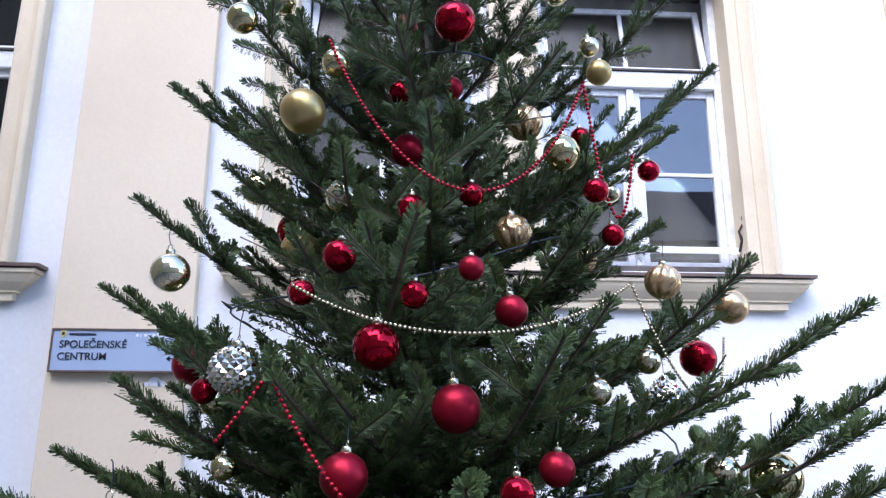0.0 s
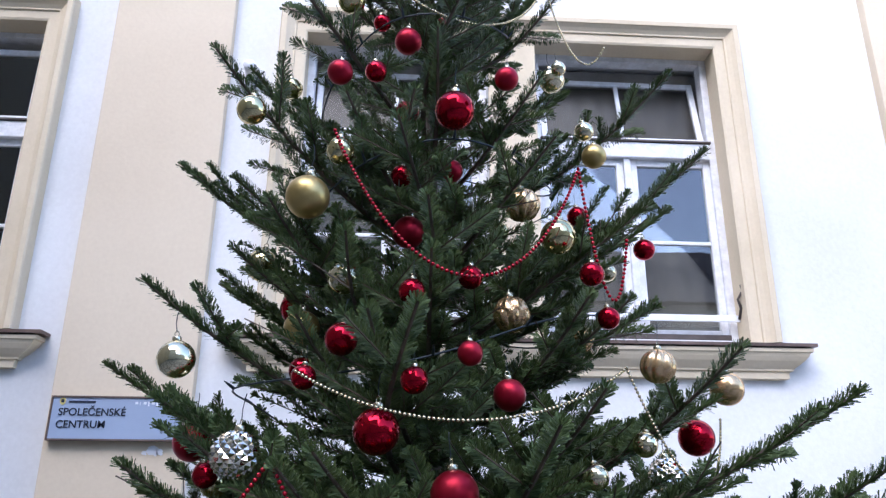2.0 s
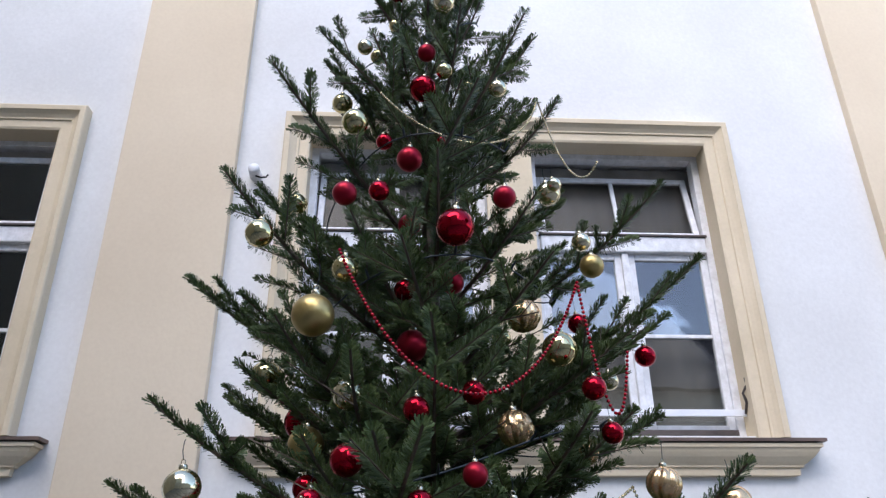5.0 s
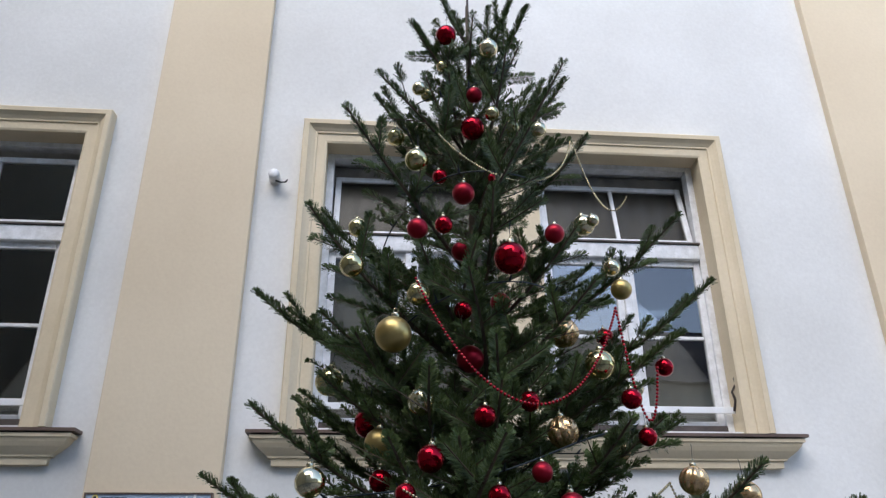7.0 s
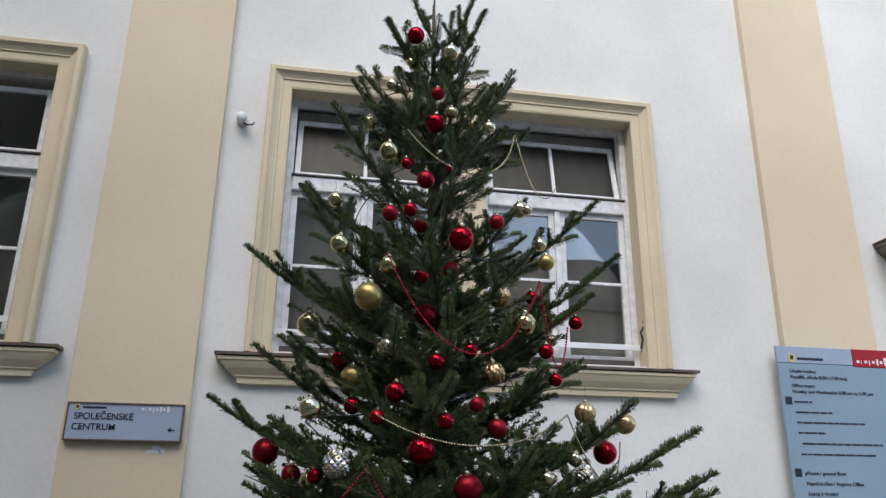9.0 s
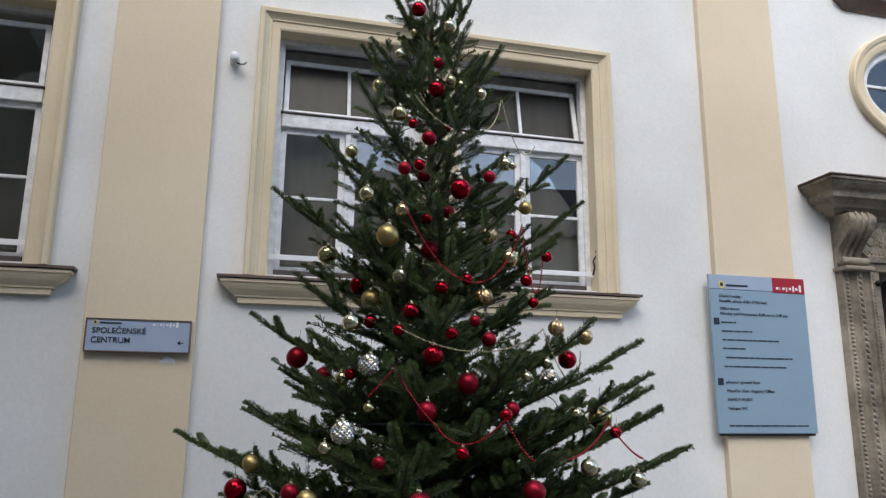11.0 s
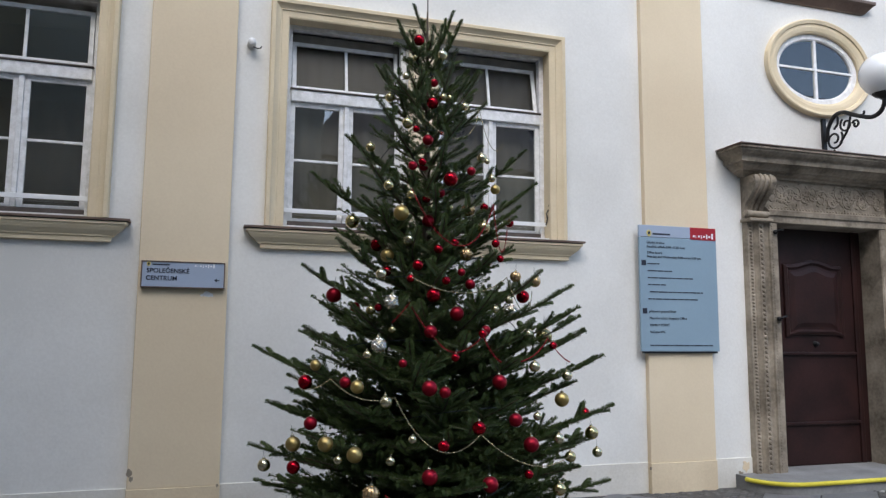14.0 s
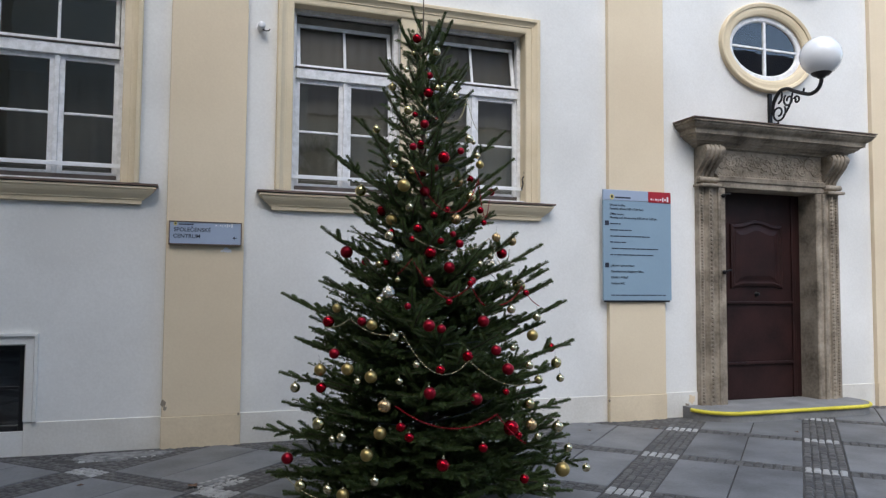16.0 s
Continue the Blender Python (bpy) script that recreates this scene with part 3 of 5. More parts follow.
part("cornice_cover", ledge([(0.0, 3.612), (0.412, 3.587), (0.412, 3.575), (0.0, 3.598)], 4.355, 6.515, WY, 0.88), COPPER, portal, "thin brown metal cover")

door = empty("door_1", "closed dark brown panelled wooden door", "door", kind="structure")
DY = 4.42
part("door_leaf", slab_box(DL - 0.02, DR + 0.02, DY, DY + 0.06, 0.13, DT + 0.02, bevel=0.004), DARKWOOD, door)
part("cover_strip", slab_box(DR - 0.15, DR - 0.09, DY - 0.02, DY, 0.13, DT, bevel=0.006), DARKWOOD, door)
for z in (1.37, 0.59):
    part("ledge_strip", slab_box(DL, DR - 0.155, DY - 0.03, DY, z - 0.018, z + 0.018, bevel=0.008), DARKWOOD, door)
bm = bmesh.new()
cx, hw, zb, zt = 5.42, 0.40, 1.57, 2.40


def panel_outline(inset):
    """A panel with a shaped head and a hollow foot."""
    w, pts = hw - inset, []
    for k in range(17):
        f = k / 16 * 2 - 1
        pts.append((cx + w * f, zt - inset - 0.03 + 0.06 * (0.5 + 0.5 * math.cos(math.pi * min(1, abs(f) * 1.25)))))
    for k in range(17):
        f = 1 - k / 16 * 2
        pts.append((cx + w * f, zb + inset + 0.03 - 0.03 * (0.5 + 0.5 * math.cos(math.pi * min(1, (1 - abs(f)) * 3)))))
    return pts


rings = [[bm.verts.new((x, y, z)) for x, z in panel_outline(d)] for d, y in ((-0.02, DY + 0.004), (-0.015, DY - 0.025), (0.02, DY - 0.04), (0.045, DY - 0.018), (0.07, DY - 0.02), (0.12, DY - 0.035))]
for a, b in zip(rings, rings[1:]):
    for k in range(len(a)):
        j = (k + 1) % len(a)
        bm.faces.new((a[k], a[j], b[j], b[k]))
bm.faces.new(rings[-1])
part("raised_panel", bm, DARKWOOD, door, "raised panel with a shaped head")
bm = bmesh.new()
lathe(bm, [(0.0, -0.05), (0.018, -0.048), (0.024, -0.035), (0.014, -0.02), (0.03, -0.008), (0.034, 0.002), (0, 0.002)], 16)
bmesh.ops.rotate(bm, cent=(0, 0, 0), matrix=Matrix.Rotation(radians(-90), 3, "X"), verts=bm.verts)
bmesh.ops.translate(bm, vec=(5.42, DY, 1.48), verts=bm.verts)
part("door_knob", bm, IRON, door, "dark iron knob", True)
for z in (2.70, 1.75):
    bm = bmesh.new()
    tube(bm, [(DL - 0.05, 4.12, z), (DL - 0.05, 4.06, z + 0.005), (DL - 0.03, 4.05, z + 0.02), (DL + 0.05, 4.10, z + 0.03)], 0.012, 8)
    bmesh.ops.create_icosphere(bm, subdivisions=2, radius=0.028, matrix=Matrix.Translation((DL - 0.05, 4.10, z)))
    part("pintle", bm, IRON, portal, "iron hinge pin in the jamb", True)
tagged(part("hall_shell", slab_box(DL - 0.3, DR + 0.3, BACK + 0.01, BACK + 0.3, 0.0, 3.0), ROOM), "dark hall behind the door", "room", kind="structure")

# door step with a yellow edge
def step_outline(grow=0.0):
    pts = []
    x0, x1, y0 = 4.07 - grow, 6.70 + grow, 3.62 - grow
    for k in range(13):
        a = math.pi + k / 12 * math.pi / 2
        pts.append((x0 + 0.42 + 0.42 * math.cos(a), y0 + 0.40 + 0.40 * math.sin(a)))
    for k in range(13):
        a = 1.5 * math.pi + k / 12 * math.pi / 2
        pts.append((x1 - 0.42 + 0.42 * math.cos(a), y0 + 0.40 + 0.40 * math.sin(a)))
    return pts


def step_body(z0, z1, grow, round_edge=0.0):
    bm = bmesh.new()
    line = step_outline(grow)
    ring = [(line[0][0], WY + 0.2)] + line + [(line[-1][0], WY + 0.2)]
    low, high = [bm.verts.new((x, y, z0)) for x, y in ring], [bm.verts.new((x, y, z1)) for x, y in ring]
    for k in range(len(ring)):
        j = (k + 1) % len(ring)
        bm.faces.new((low[k], low[j], high[j], high[k]))
    bm.faces.new(high)
    bm.faces.new(low[::-1])
    return bm


step = empty("door_step", "low grey stone door step with a yellow painted edge", "step", kind="structure")
part("step_stone", step_body(-0.05, 0.128, -0.015), STEP_STONE, step)
part("yellow_edge", tube(bmesh.new(), [(x, y, 0.105) for x, y in step_outline(-0.005)], 0.023, 8), YELLOW, step, "yellow warning edge", True)

# ---- wall lamp over the portal ----
lamp = empty("wall_lamp", "wrought-iron wall lamp with a white opal globe", "lamp", at=(0, 0, 0))
LX = 5.488
part("wall_plate", slab_box(LX - 0.03, LX + 0.03, WY - 0.03, WY + 0.005, 3.61, 4.085, bevel=0.01), IRON, lamp)
arm = [(LX, WY - 0.03 - 0.02, 3.80), (LX, WY - 0.08, 3.95), (LX, WY - 0.18, 4.07), (LX, WY - 0.30, 4.08), (LX, WY - 0.42, 4.02), (LX, WY - 0.54, 3.965), (LX, WY - 0.67, 3.92), (LX, WY - 0.78, 3.945), (LX, WY - 0.835, 4.02), (LX, WY - 0.84, 4.09)]


def smooth_line(pts, n=6):
    """A rounder line through points."""
    out = []
    p = [Vector(q) for q in pts]
    p = [2 * p[0] - p[1]] + p + [2 * p[-1] - p[-2]]
    for i in range(1, len(p) - 2):
        for k in range(n):
            t = k / n
            out.append(0.5 * ((2 * p[i]) + (p[i + 1] - p[i - 1]) * t + (2 * p[i - 1] - 5 * p[i] + 4 * p[i + 1] - p[i + 2]) * t * t + (3 * p[i] - p[i - 1] - 3 * p[i + 1] + p[i + 2]) * t ** 3))
    return out + [p[-2]]


part("arm", tube(bmesh.new(), smooth_line(arm), 0.024, 10), IRON, lamp, "curved iron arm", True)
for cy, cz, r0, turns, a0, fl in ((WY - 0.16, 3.80, 0.12, 1.35, 2.6, 1), (WY - 0.33, 3.93, 0.085, 1.2, 1.0, -1), (WY - 0.46, 3.90, 0.05, 1.1, 0.4, 1)):
    pts = [(LX, cy + r0 * (1 - 0.7 * q / 30) * math.cos(a0 + fl * turns * 2 * math.pi * q / 30), cz + r0 * (1 - 0.7 * q / 30) * math.sin(a0 + fl * turns * 2 * math.pi * q / 30)) for q in range(31)]
    part("scroll", tube(bmesh.new(), pts, 0.013, 7), IRON, lamp, "iron scroll", True)
for y0, z0, y1, z1 in ((WY - 0.05, 3.69, WY - 0.16, 3.68), (WY - 0.24, 3.74, WY - 0.40, 4.02), (WY - 0.16, 3.92, WY - 0.22, 4.06), (WY - 0.50, 3.98, WY - 0.58, 4.02)):
    part("tendril", tube(bmesh.new(), smooth_line([(LX, y0, z0), (LX + 0.004, (y0 + y1) / 2 - 0.02, (z0 + z1) / 2 - 0.02), (LX, y1, z1)]), [0.014] * 12 + [0.008], 6), IRON, lamp, smooth=True)
part("fitter", lathe(bmesh.new(), [(0.0, 4.17), (0.04, 4.17), (0.05, 4.185), (0.09, 4.20), (0.115, 4.225), (0.12, 4.24), (0.10, 4.245), (0.0, 4.245)], 24, (LX, WY - 0.84, -0.10)), IRON, lamp, "black lamp holder", True)
part("globe", lathe(bmesh.new(), [(0.235 * math.sin(math.pi * k / 24), 4.435 - 0.235 * math.cos(math.pi * k / 24)) for k in range(25)], 40, (LX, WY - 0.84, -0.10)), GLOBE, lamp, "white opal glass globe", True)

# ---- signs ----
sign = empty("direction_sign", "small grey-blue enamel direction sign on the pilaster", "sign")
sx0, sx1, sz0, sz1, sy = -1.795, -1.130, 1.928, 2.146, 4.115
part("panel", slab_box(sx0, sx1, sy, 4.152, sz0, sz1, bevel=0.004), SIGN_GREY, sign)
part("sign_frame", frame_sweep([(-0.006, sy - 0.001), (-0.006, sy - 0.005), (0.003, sy - 0.005), (0.003, sy + 0.03)], sx0, sx1, sz0, sz1, True), COPPER, sign, "thin dark metal edge")
lettering("SPOLEČENSKÉ", 0.053, sx0 + 0.040, sy - 0.002, 2.050, SIGN_DARK, sign, bold=0.0004)
lettering("CENTRUM", 0.053, sx0 + 0.036, sy - 0.002, 1.988, SIGN_DARK, sign, bold=0.0004)
bm = slab_box(sx1 - 0.075, sx1 - 0.04, sy - 0.003, sy + 0.002, 1.993, 1.999)
f = [bm.verts.new((x, sy - 0.003, z)) for x, z in ((sx1 - 0.084, 1.996), (sx1 - 0.062, 2.012), (sx1 - 0.062, 1.980))]
bm.faces.new(f)
part("arrow", bm, SIGN_DARK, sign, "dark arrow")


def crest(x, y, z, s, parent):
    bm = bmesh.new()
    n = 14
    pts = [(x + s * 0.5 * math.cos(a) * (1 if math.sin(a) > 0 else 1 - 0.3 * abs(math.sin(a)) ** 2), z + s * (0.55 if math.sin(a) > 0 else 0.65) * math.sin(a)) for a in (2 * math.pi * k / n for k in range(n))]
    f = bm.faces.new([bm.verts.new((a, y - 0.003, b)) for a, b in pts])
    ext = bmesh.ops.extrude_face_region(bm, geom=[f])
    bmesh.ops.translate(bm, vec=(0, 0.005, 0), verts=[q for q in ext["geom"] if isinstance(q, bmesh.types.BMVert)])
    c = part("crest", bm, SIGN_GOLD, parent, "small yellow shield")
    part("crest_field", slab_box(x - s * 0.22, x + s * 0.22, y - 0.0045, y, z - s * 0.25, z + s * 0.25), SIGN_DARK, c)


def bar(x0, x1, z, h, y, parent, mat, name="text_bar"):
    part(name, slab_box(x0, x1, y - 0.0025, y + 0.002, z, z + h), mat, parent)


def logo_row(x0, z, s, y, parent, mat):
    """A row of small squares and growing upright bars."""
    for k in range(4):
        bar(x0 + s * 1.6 * k, x0 + s * (1.6 * k + 0.55), z + s * 0.15, s * 0.5, y, parent, mat, "logo_dot")
        bar(x0 + s * (1.6 * k + 0.9), x0 + s * (1.6 * k + 1.0 + 0.15 * k), z - 0.2 * s * (k > 0), s * (0.6 + 0.3 * k), y, parent, mat, "logo_bar")


crest(sx0 + 0.055, sy, 2.122, 0.032, sign)
bar(sx0 + 0.085, sx0 + 0.22, 2.113, 0.011, sy, sign, SIGN_DARK)
logo_row(sx0 + 0.42, 2.105, 0.026, sy, sign, SIGN_WHITE)

board = empty("information_board", "large grey-blue office notice board fixed on the pilaster", "sign")
bx0, bx1, bz0, bz1, by = 2.948, 3.882, 1.399, 2.698, 4.118
part("panel", slab_box(bx0, bx1, by, 4.146, bz0, 2.572, bevel=0.003), SIGN_BLUE, board)
part("header_band", slab_box(bx0, bx0 + 0.615, by, 4.146, 2.576, bz1, bevel=0.003), SIGN_GREY, board, "grey header band")
part("header_field", slab_box(bx0 + 0.617, bx1, by, 4.146, 2.560, bz1, bevel=0.003), SIGN_RED, board, "red header field")
part("bottom_edge", slab_box(bx0 + 0.02, bx1 - 0.02, by + 0.004, 4.15, bz0 - 0.02, bz0, bevel=0.003), IRON, board, "dark bottom edge")
crest(bx0 + 0.115, by, 2.615, 0.058, board)
bar(bx0 + 0.16, bx0 + 0.37, 2.600, 0.017, by, board, SIGN_DARK)
logo_row(bx0 + 0.648, 2.590, 0.040, by, board, SIGN_WHITE)
T = 0.036
for text, x, z, s in (("Úřední hodiny:", 0.085, 2.505, T), ("Pondělí, středa 8.00–17.00 hod.", 0.085, 2.462, T), ("Office hours:", 0.085, 2.400, T), ("Monday and Wednesday 8.00 am to 5.00 pm", 0.085, 2.358, T),
                      ("přízemí / ground floor", 0.095, 1.795, T), ("Matriční úřad / Registry Office", 0.098, 1.725, T), ("FAMILY POINT", 0.100, 1.655, T), ("Veřejné WC", 0.100, 1.585, T)):
    lettering(text, s, bx0 + x, by - 0.002, z, SIGN_DARK, board)
for x, w, z in ((0.09, 0.14, 2.288), (0.09, 0.29, 2.215), (0.09, 0.54, 2.143), (0.09, 0.21, 2.072), (0.11, 0.64, 1.998), (0.09, 0.60, 1.925), (0.10, 0.75, 1.452)):
    at, end = bx0 + x, bx0 + x + w
    while at < end - 0.02:
        word = min(end - at, 0.03 + 0.08 * ((at * 37.7 + z * 13.3) % 1))
        bar(at, at + word, z + 0.002, 0.012, by, board, SIGN_FAINT)
        at += word + 0.009
for z in (2.276, 1.782):
    part("floor_plate", slab_box(bx0 + 0.02, bx0 + 0.072, by - 0.004, by + 0.002, z, z + 0.055, bevel=0.002), SIGN_DARK, board, "small dark plate")

# white paint splashes under the small sign
for x, z, s in ((-1.27, 1.878, 0.035), (-1.235, 1.872, 0.022), (-1.31, 1.868, 0.015)):
    bm = bmesh.new()
    ring = [(x + s * (0.7 + 0.5 * ((k * 0.618 * 7.3) % 1)) * math.cos(2 * math.pi * k / 14), z + 0.8 * s * (0.6 + 0.6 * ((k * 0.618 * 3.1) % 1)) * math.sin(2 * math.pi * k / 14)) for k in range(14)]
    f = bm.faces.new([bm.verts.new((a, 4.147, b)) for a, b in ring])
    ext = bmesh.ops.extrude_face_region(bm, geom=[f])
    bmesh.ops.translate(bm, vec=(0, 0.006, 0), verts=[q for q in ext["geom"] if isinstance(q, bmesh.types.BMVert)])
    tagged(part("paint_patch", bm, CLEAN_WHITE), "small white paint splash on the cream pilaster", "paint patch", kind="structure")
# chipped and rusty spots at the foot of the wall
for x, y, z, s, stain in ((-1.805, 4.146, 0.42, 0.028, STONE), (-1.79, 4.146, 0.37, 0.018, STONE), (4.22, 4.194, 0.20, 0.05, PLINTH_CREAM), (4.15, 4.194, 0.12, 0.035, STONE), (3.03, 4.134, 0.24, 0.014, STONE), (-1.12, 4.134, 0.29, 0.012, STONE)):
    bm = bmesh.new()
    ring = [(x + s * (0.6 + 0.6 * ((k * 0.618 * 5.3 + x) % 1)) * math.cos(2 * math.pi * k / 16), z + 1.2 * s * (0.5 + 0.7 * ((k * 0.618 * 2.1 + z) % 1)) * math.sin(2 * math.pi * k / 16)) for k in range(16)]
    f = bm.faces.new([bm.verts.new((a, y, b)) for a, b in ring])
    ext = bmesh.ops.extrude_face_region(bm, geom=[f])
    bmesh.ops.translate(bm, vec=(0, 0.008, 0), verts=[q for q in ext["geom"] if isinstance(q, bmesh.types.BMVert)])
    tagged(part("plaster_chip", bm, stain), "chipped brown spot in the wall plaster", "plaster chip", kind="structure")
# rusty catch beside the window
tagged(part("window_catch", tube(bmesh.new(), [(1.97, 4.27, 2.66), (1.975, 4.24, 2.72), (1.955, 4.23, 2.77), (1.985, 4.225, 2.82), (1.975, 4.22, 2.86)], [0.008, 0.01, 0.007, 0.008, 0.004], 6), BOTTOMRAIL, None, "", True), "small rusty iron catch beside the window", "catch")

# ---- houses behind the camera, that close the courtyard ----
def house(name, x0, x1, y0, y1, h, ridge, label):
    h_ob = empty(name, label, "house", kind="structure")
    part("house_wall", slab_box(x0, x1, y0, y1, -0.2, h), OPPOSITE, h_ob)
    bm = bmesh.new()
    ym = (y0 + y1) / 2
    a = [bm.verts.new(p) for p in ((x0 - 0.3, y0 - 0.4, h), (x1 + 0.3, y0 - 0.4, h), (x1 + 0.3, y1 + 0.5, h), (x0 - 0.3, y1 + 0.5, h), (x0 + 2, ym, ridge), (x1 - 2, ym, ridge))]
    for q in ((0, 1, 5, 4), (2, 3, 4, 5), (1, 2, 5), (3, 0, 4), (0, 3, 2, 1)):
        bm.faces.new([a[i] for i in q])
    part("house_roof", bm, ROOF, h_ob, "dark tiled roof")


house("opposite_house", -26, 1.5, -19, -8.6, 14.5, 18.5, "plain stucco house across the courtyard")
house("far_house", 2.0, 17.5, -26, -17.5, 8.5, 12.0, "lower stucco house across the courtyard")
house("end_house", 17.8, 42, -27, -17.5, 11.5, 15.5, "stucco house at the end of the courtyard")

# added out of view: keeps sky and sun off the left of the facade
tagged(part("light_block_left", slab_box(-12.0, -5.9, -13.0, WY - 0.01, -0.2, 10.0), LIGHT_BLOCK), "plain unseen block added on the left to shade the facade", "wall", kind="structure")

# ---- ground ----
bm = bmesh.new()
bmesh.ops.create_grid(bm, x_segments=24, y_segments=24, size=120, matrix=Matrix.Translation((0, 0, -0.009)))
tagged(part("ground", bm, GROUND), "dark ground of the courtyard between paving", "ground", kind="structure")

# ---- the fir tree ----
BASE, TIP = Vector((0.06, 1.95, 0.0)), Vector((0.03, 1.92, 3.62))


def axis(z):
    return BASE.lerp(TIP, z / TIP.z)


def on_tree(azimuth, r, z):
    c = axis(z)
    return Vector((c.x + r * math.cos(radians(azimuth)), c.y + r * math.sin(radians(azimuth)), z))


# where the ornaments hang: azimuth in degrees, distance from the trunk, height, diameter
MATT_RED = [
    (-94, 0.2, 3.08, 0.052), (-105, 0.24, 2.71, 0.067), (-114, 0.15, 2.57, 0.06), (-116, 0.47, 2.5, 0.055),
    (-72, 0.46, 2.49, 0.052), (-72, 0.15, 2.41, 0.06), (-104, 0.23, 2.22, 0.075), (-85, 0.54, 1.89, 0.045),
    (-75, 0.48, 1.83, 0.06), (172, 0.57, 1.78, 0.095), (-164, 0.49, 1.7, 0.063), (-88, 0.54, 1.66, 0.081),
    (-75, 0.63, 1.57, 0.055), (-104, 0.63, 1.56, 0.073), (-114, 0.85, 1.4, 0.045), (-134, 0.88, 1.3, 0.06),
    (-76, 0.77, 1.3, 0.08), (-105, 0.89, 1.28, 0.08), (-100, 0.89, 1.26, 0.06), (-77, 0.93, 1.12, 0.07),
    (-145, 0.94, 1.09, 0.07), (-73, 0.97, 1.0, 0.08), (-105, 0.99, 0.87, 0.08), (-88, 1.0, 0.83, 0.08),
    (-163, 1.08, 0.39, 0.08),
]
GLOSSY_RED_HIGH = [
    (-125, 0.16, 3.37, 0.07), (-97, 0.21, 2.95, 0.075), (-122, 0.24, 2.78, 0.045), (-86, 0.26, 2.75, 0.023),
    (-110, 0.39, 2.54, 0.049), (-84, 0.37, 2.45, 0.088), (5, 0.4, 2.37, 0.057), (-107, 0.25, 2.35, 0.051),
    (0, 0.56, 2.27, 0.057), (-176, 0.32, 2.09, 0.085), (-79, 0.36, 2.08, 0.051), (-52, 0.5, 2.08, 0.051),
    (-97, 0.42, 2.03, 0.053), (-50, 0.52, 1.99, 0.045), (-112, 0.48, 1.93, 0.063), (-153, 0.32, 1.92, 0.06),
    (-115, 0.56, 1.85, 0.045), (-95, 0.56, 1.84, 0.048), (-7, 0.62, 1.79, 0.086), (-102, 0.53, 1.76, 0.081),
]
GLOSSY_RED_LOW = [
    (-132, 0.6, 1.69, 0.045), (-85, 0.81, 1.55, 0.045), (-47, 0.83, 1.49, 0.045), (-96, 0.84, 1.43, 0.045),
    (-153, 0.88, 1.29, 0.08), (-90, 0.94, 1.09, 0.07), (-26, 0.95, 1.09, 0.07), (-101, 0.96, 1.01, 0.06),
    (-149, 0.99, 0.87, 0.07), (-75, 0.99, 0.86, 0.045), (-115, 1.03, 0.67, 0.06), (-75, 1.04, 0.64, 0.1),
    (-112, 1.04, 0.61, 0.06), (-72, 1.05, 0.59, 0.045), (-87, 1.06, 0.54, 0.06), (-101, 1.07, 0.45, 0.08),
    (-71, 1.08, 0.32, 0.06),
]
GLOSSY_GOLD = [
    (-138, 0.14, 3.27, 0.039), (-149, 0.18, 3.15, 0.045), (-46, 0.16, 3.02, 0.063), (-169, 0.26, 3.01, 0.061),
    (-83, 0.25, 2.98, 0.045), (-126, 0.34, 2.79, 0.068), (-176, 0.37, 2.69, 0.06), (46, 0.31, 2.39, 0.058),
    (-126, 0.62, 2.36, 0.058), (-118, 0.43, 2.34, 0.06), (161, 0.47, 2.25, 0.09), (-52, 0.42, 2.18, 0.078),
    (-143, 0.52, 1.68, 0.056), (-123, 0.63, 1.57, 0.042), (-26, 0.72, 1.54, 0.1), (-27, 0.99, 0.98, 0.08),
    (-55, 0.98, 0.91, 0.06), (-64, 1.01, 0.77, 0.07), (-147, 1.04, 0.65, 0.08), (-153, 1.09, 0.25, 0.08),
]
SILVER_HIGH = [
    (-80, 0.21, 3.26, 0.063), (-136, 0.26, 3.11, 0.045), (-53, 0.29, 2.94, 0.05), (-36, 0.36, 2.63, 0.064),
    (-51, 0.44, 2.58, 0.035), (-23, 0.41, 2.52, 0.05), (-11, 0.44, 2.18, 0.047), (-123, 0.35, 2.09, 0.07),
    (-125, 0.74, 1.86, 0.061), (-47, 0.56, 1.75, 0.048), (-62, 0.56, 1.69, 0.047), (-32, 0.63, 1.55, 0.073),
    (-127, 0.84, 1.44, 0.045), (-64, 0.86, 1.38, 0.06), (-41, 0.88, 1.32, 0.06), (-121, 0.79, 1.2, 0.07),
]
SILVER_LOW = [
    (-68, 0.93, 1.13, 0.045), (-110, 0.95, 1.04, 0.045), (-60, 0.96, 1.01, 0.06), (-116, 0.98, 0.94, 0.045),
    (-132, 0.98, 0.93, 0.045), (-27, 1.02, 0.87, 0.06), (-167, 1.0, 0.84, 0.07), (-136, 1.05, 0.59, 0.06),
    (-46, 1.05, 0.58, 0.08), (-140, 1.05, 0.57, 0.045), (-62, 1.05, 0.56, 0.045), (-35, 1.08, 0.4, 0.06),
    (-123, 1.08, 0.35, 0.06), (-140, 1.09, 0.27, 0.06), (-29, 1.2, 0.24, 0.06), (-61, 1.09, 0.24, 0.045),
]
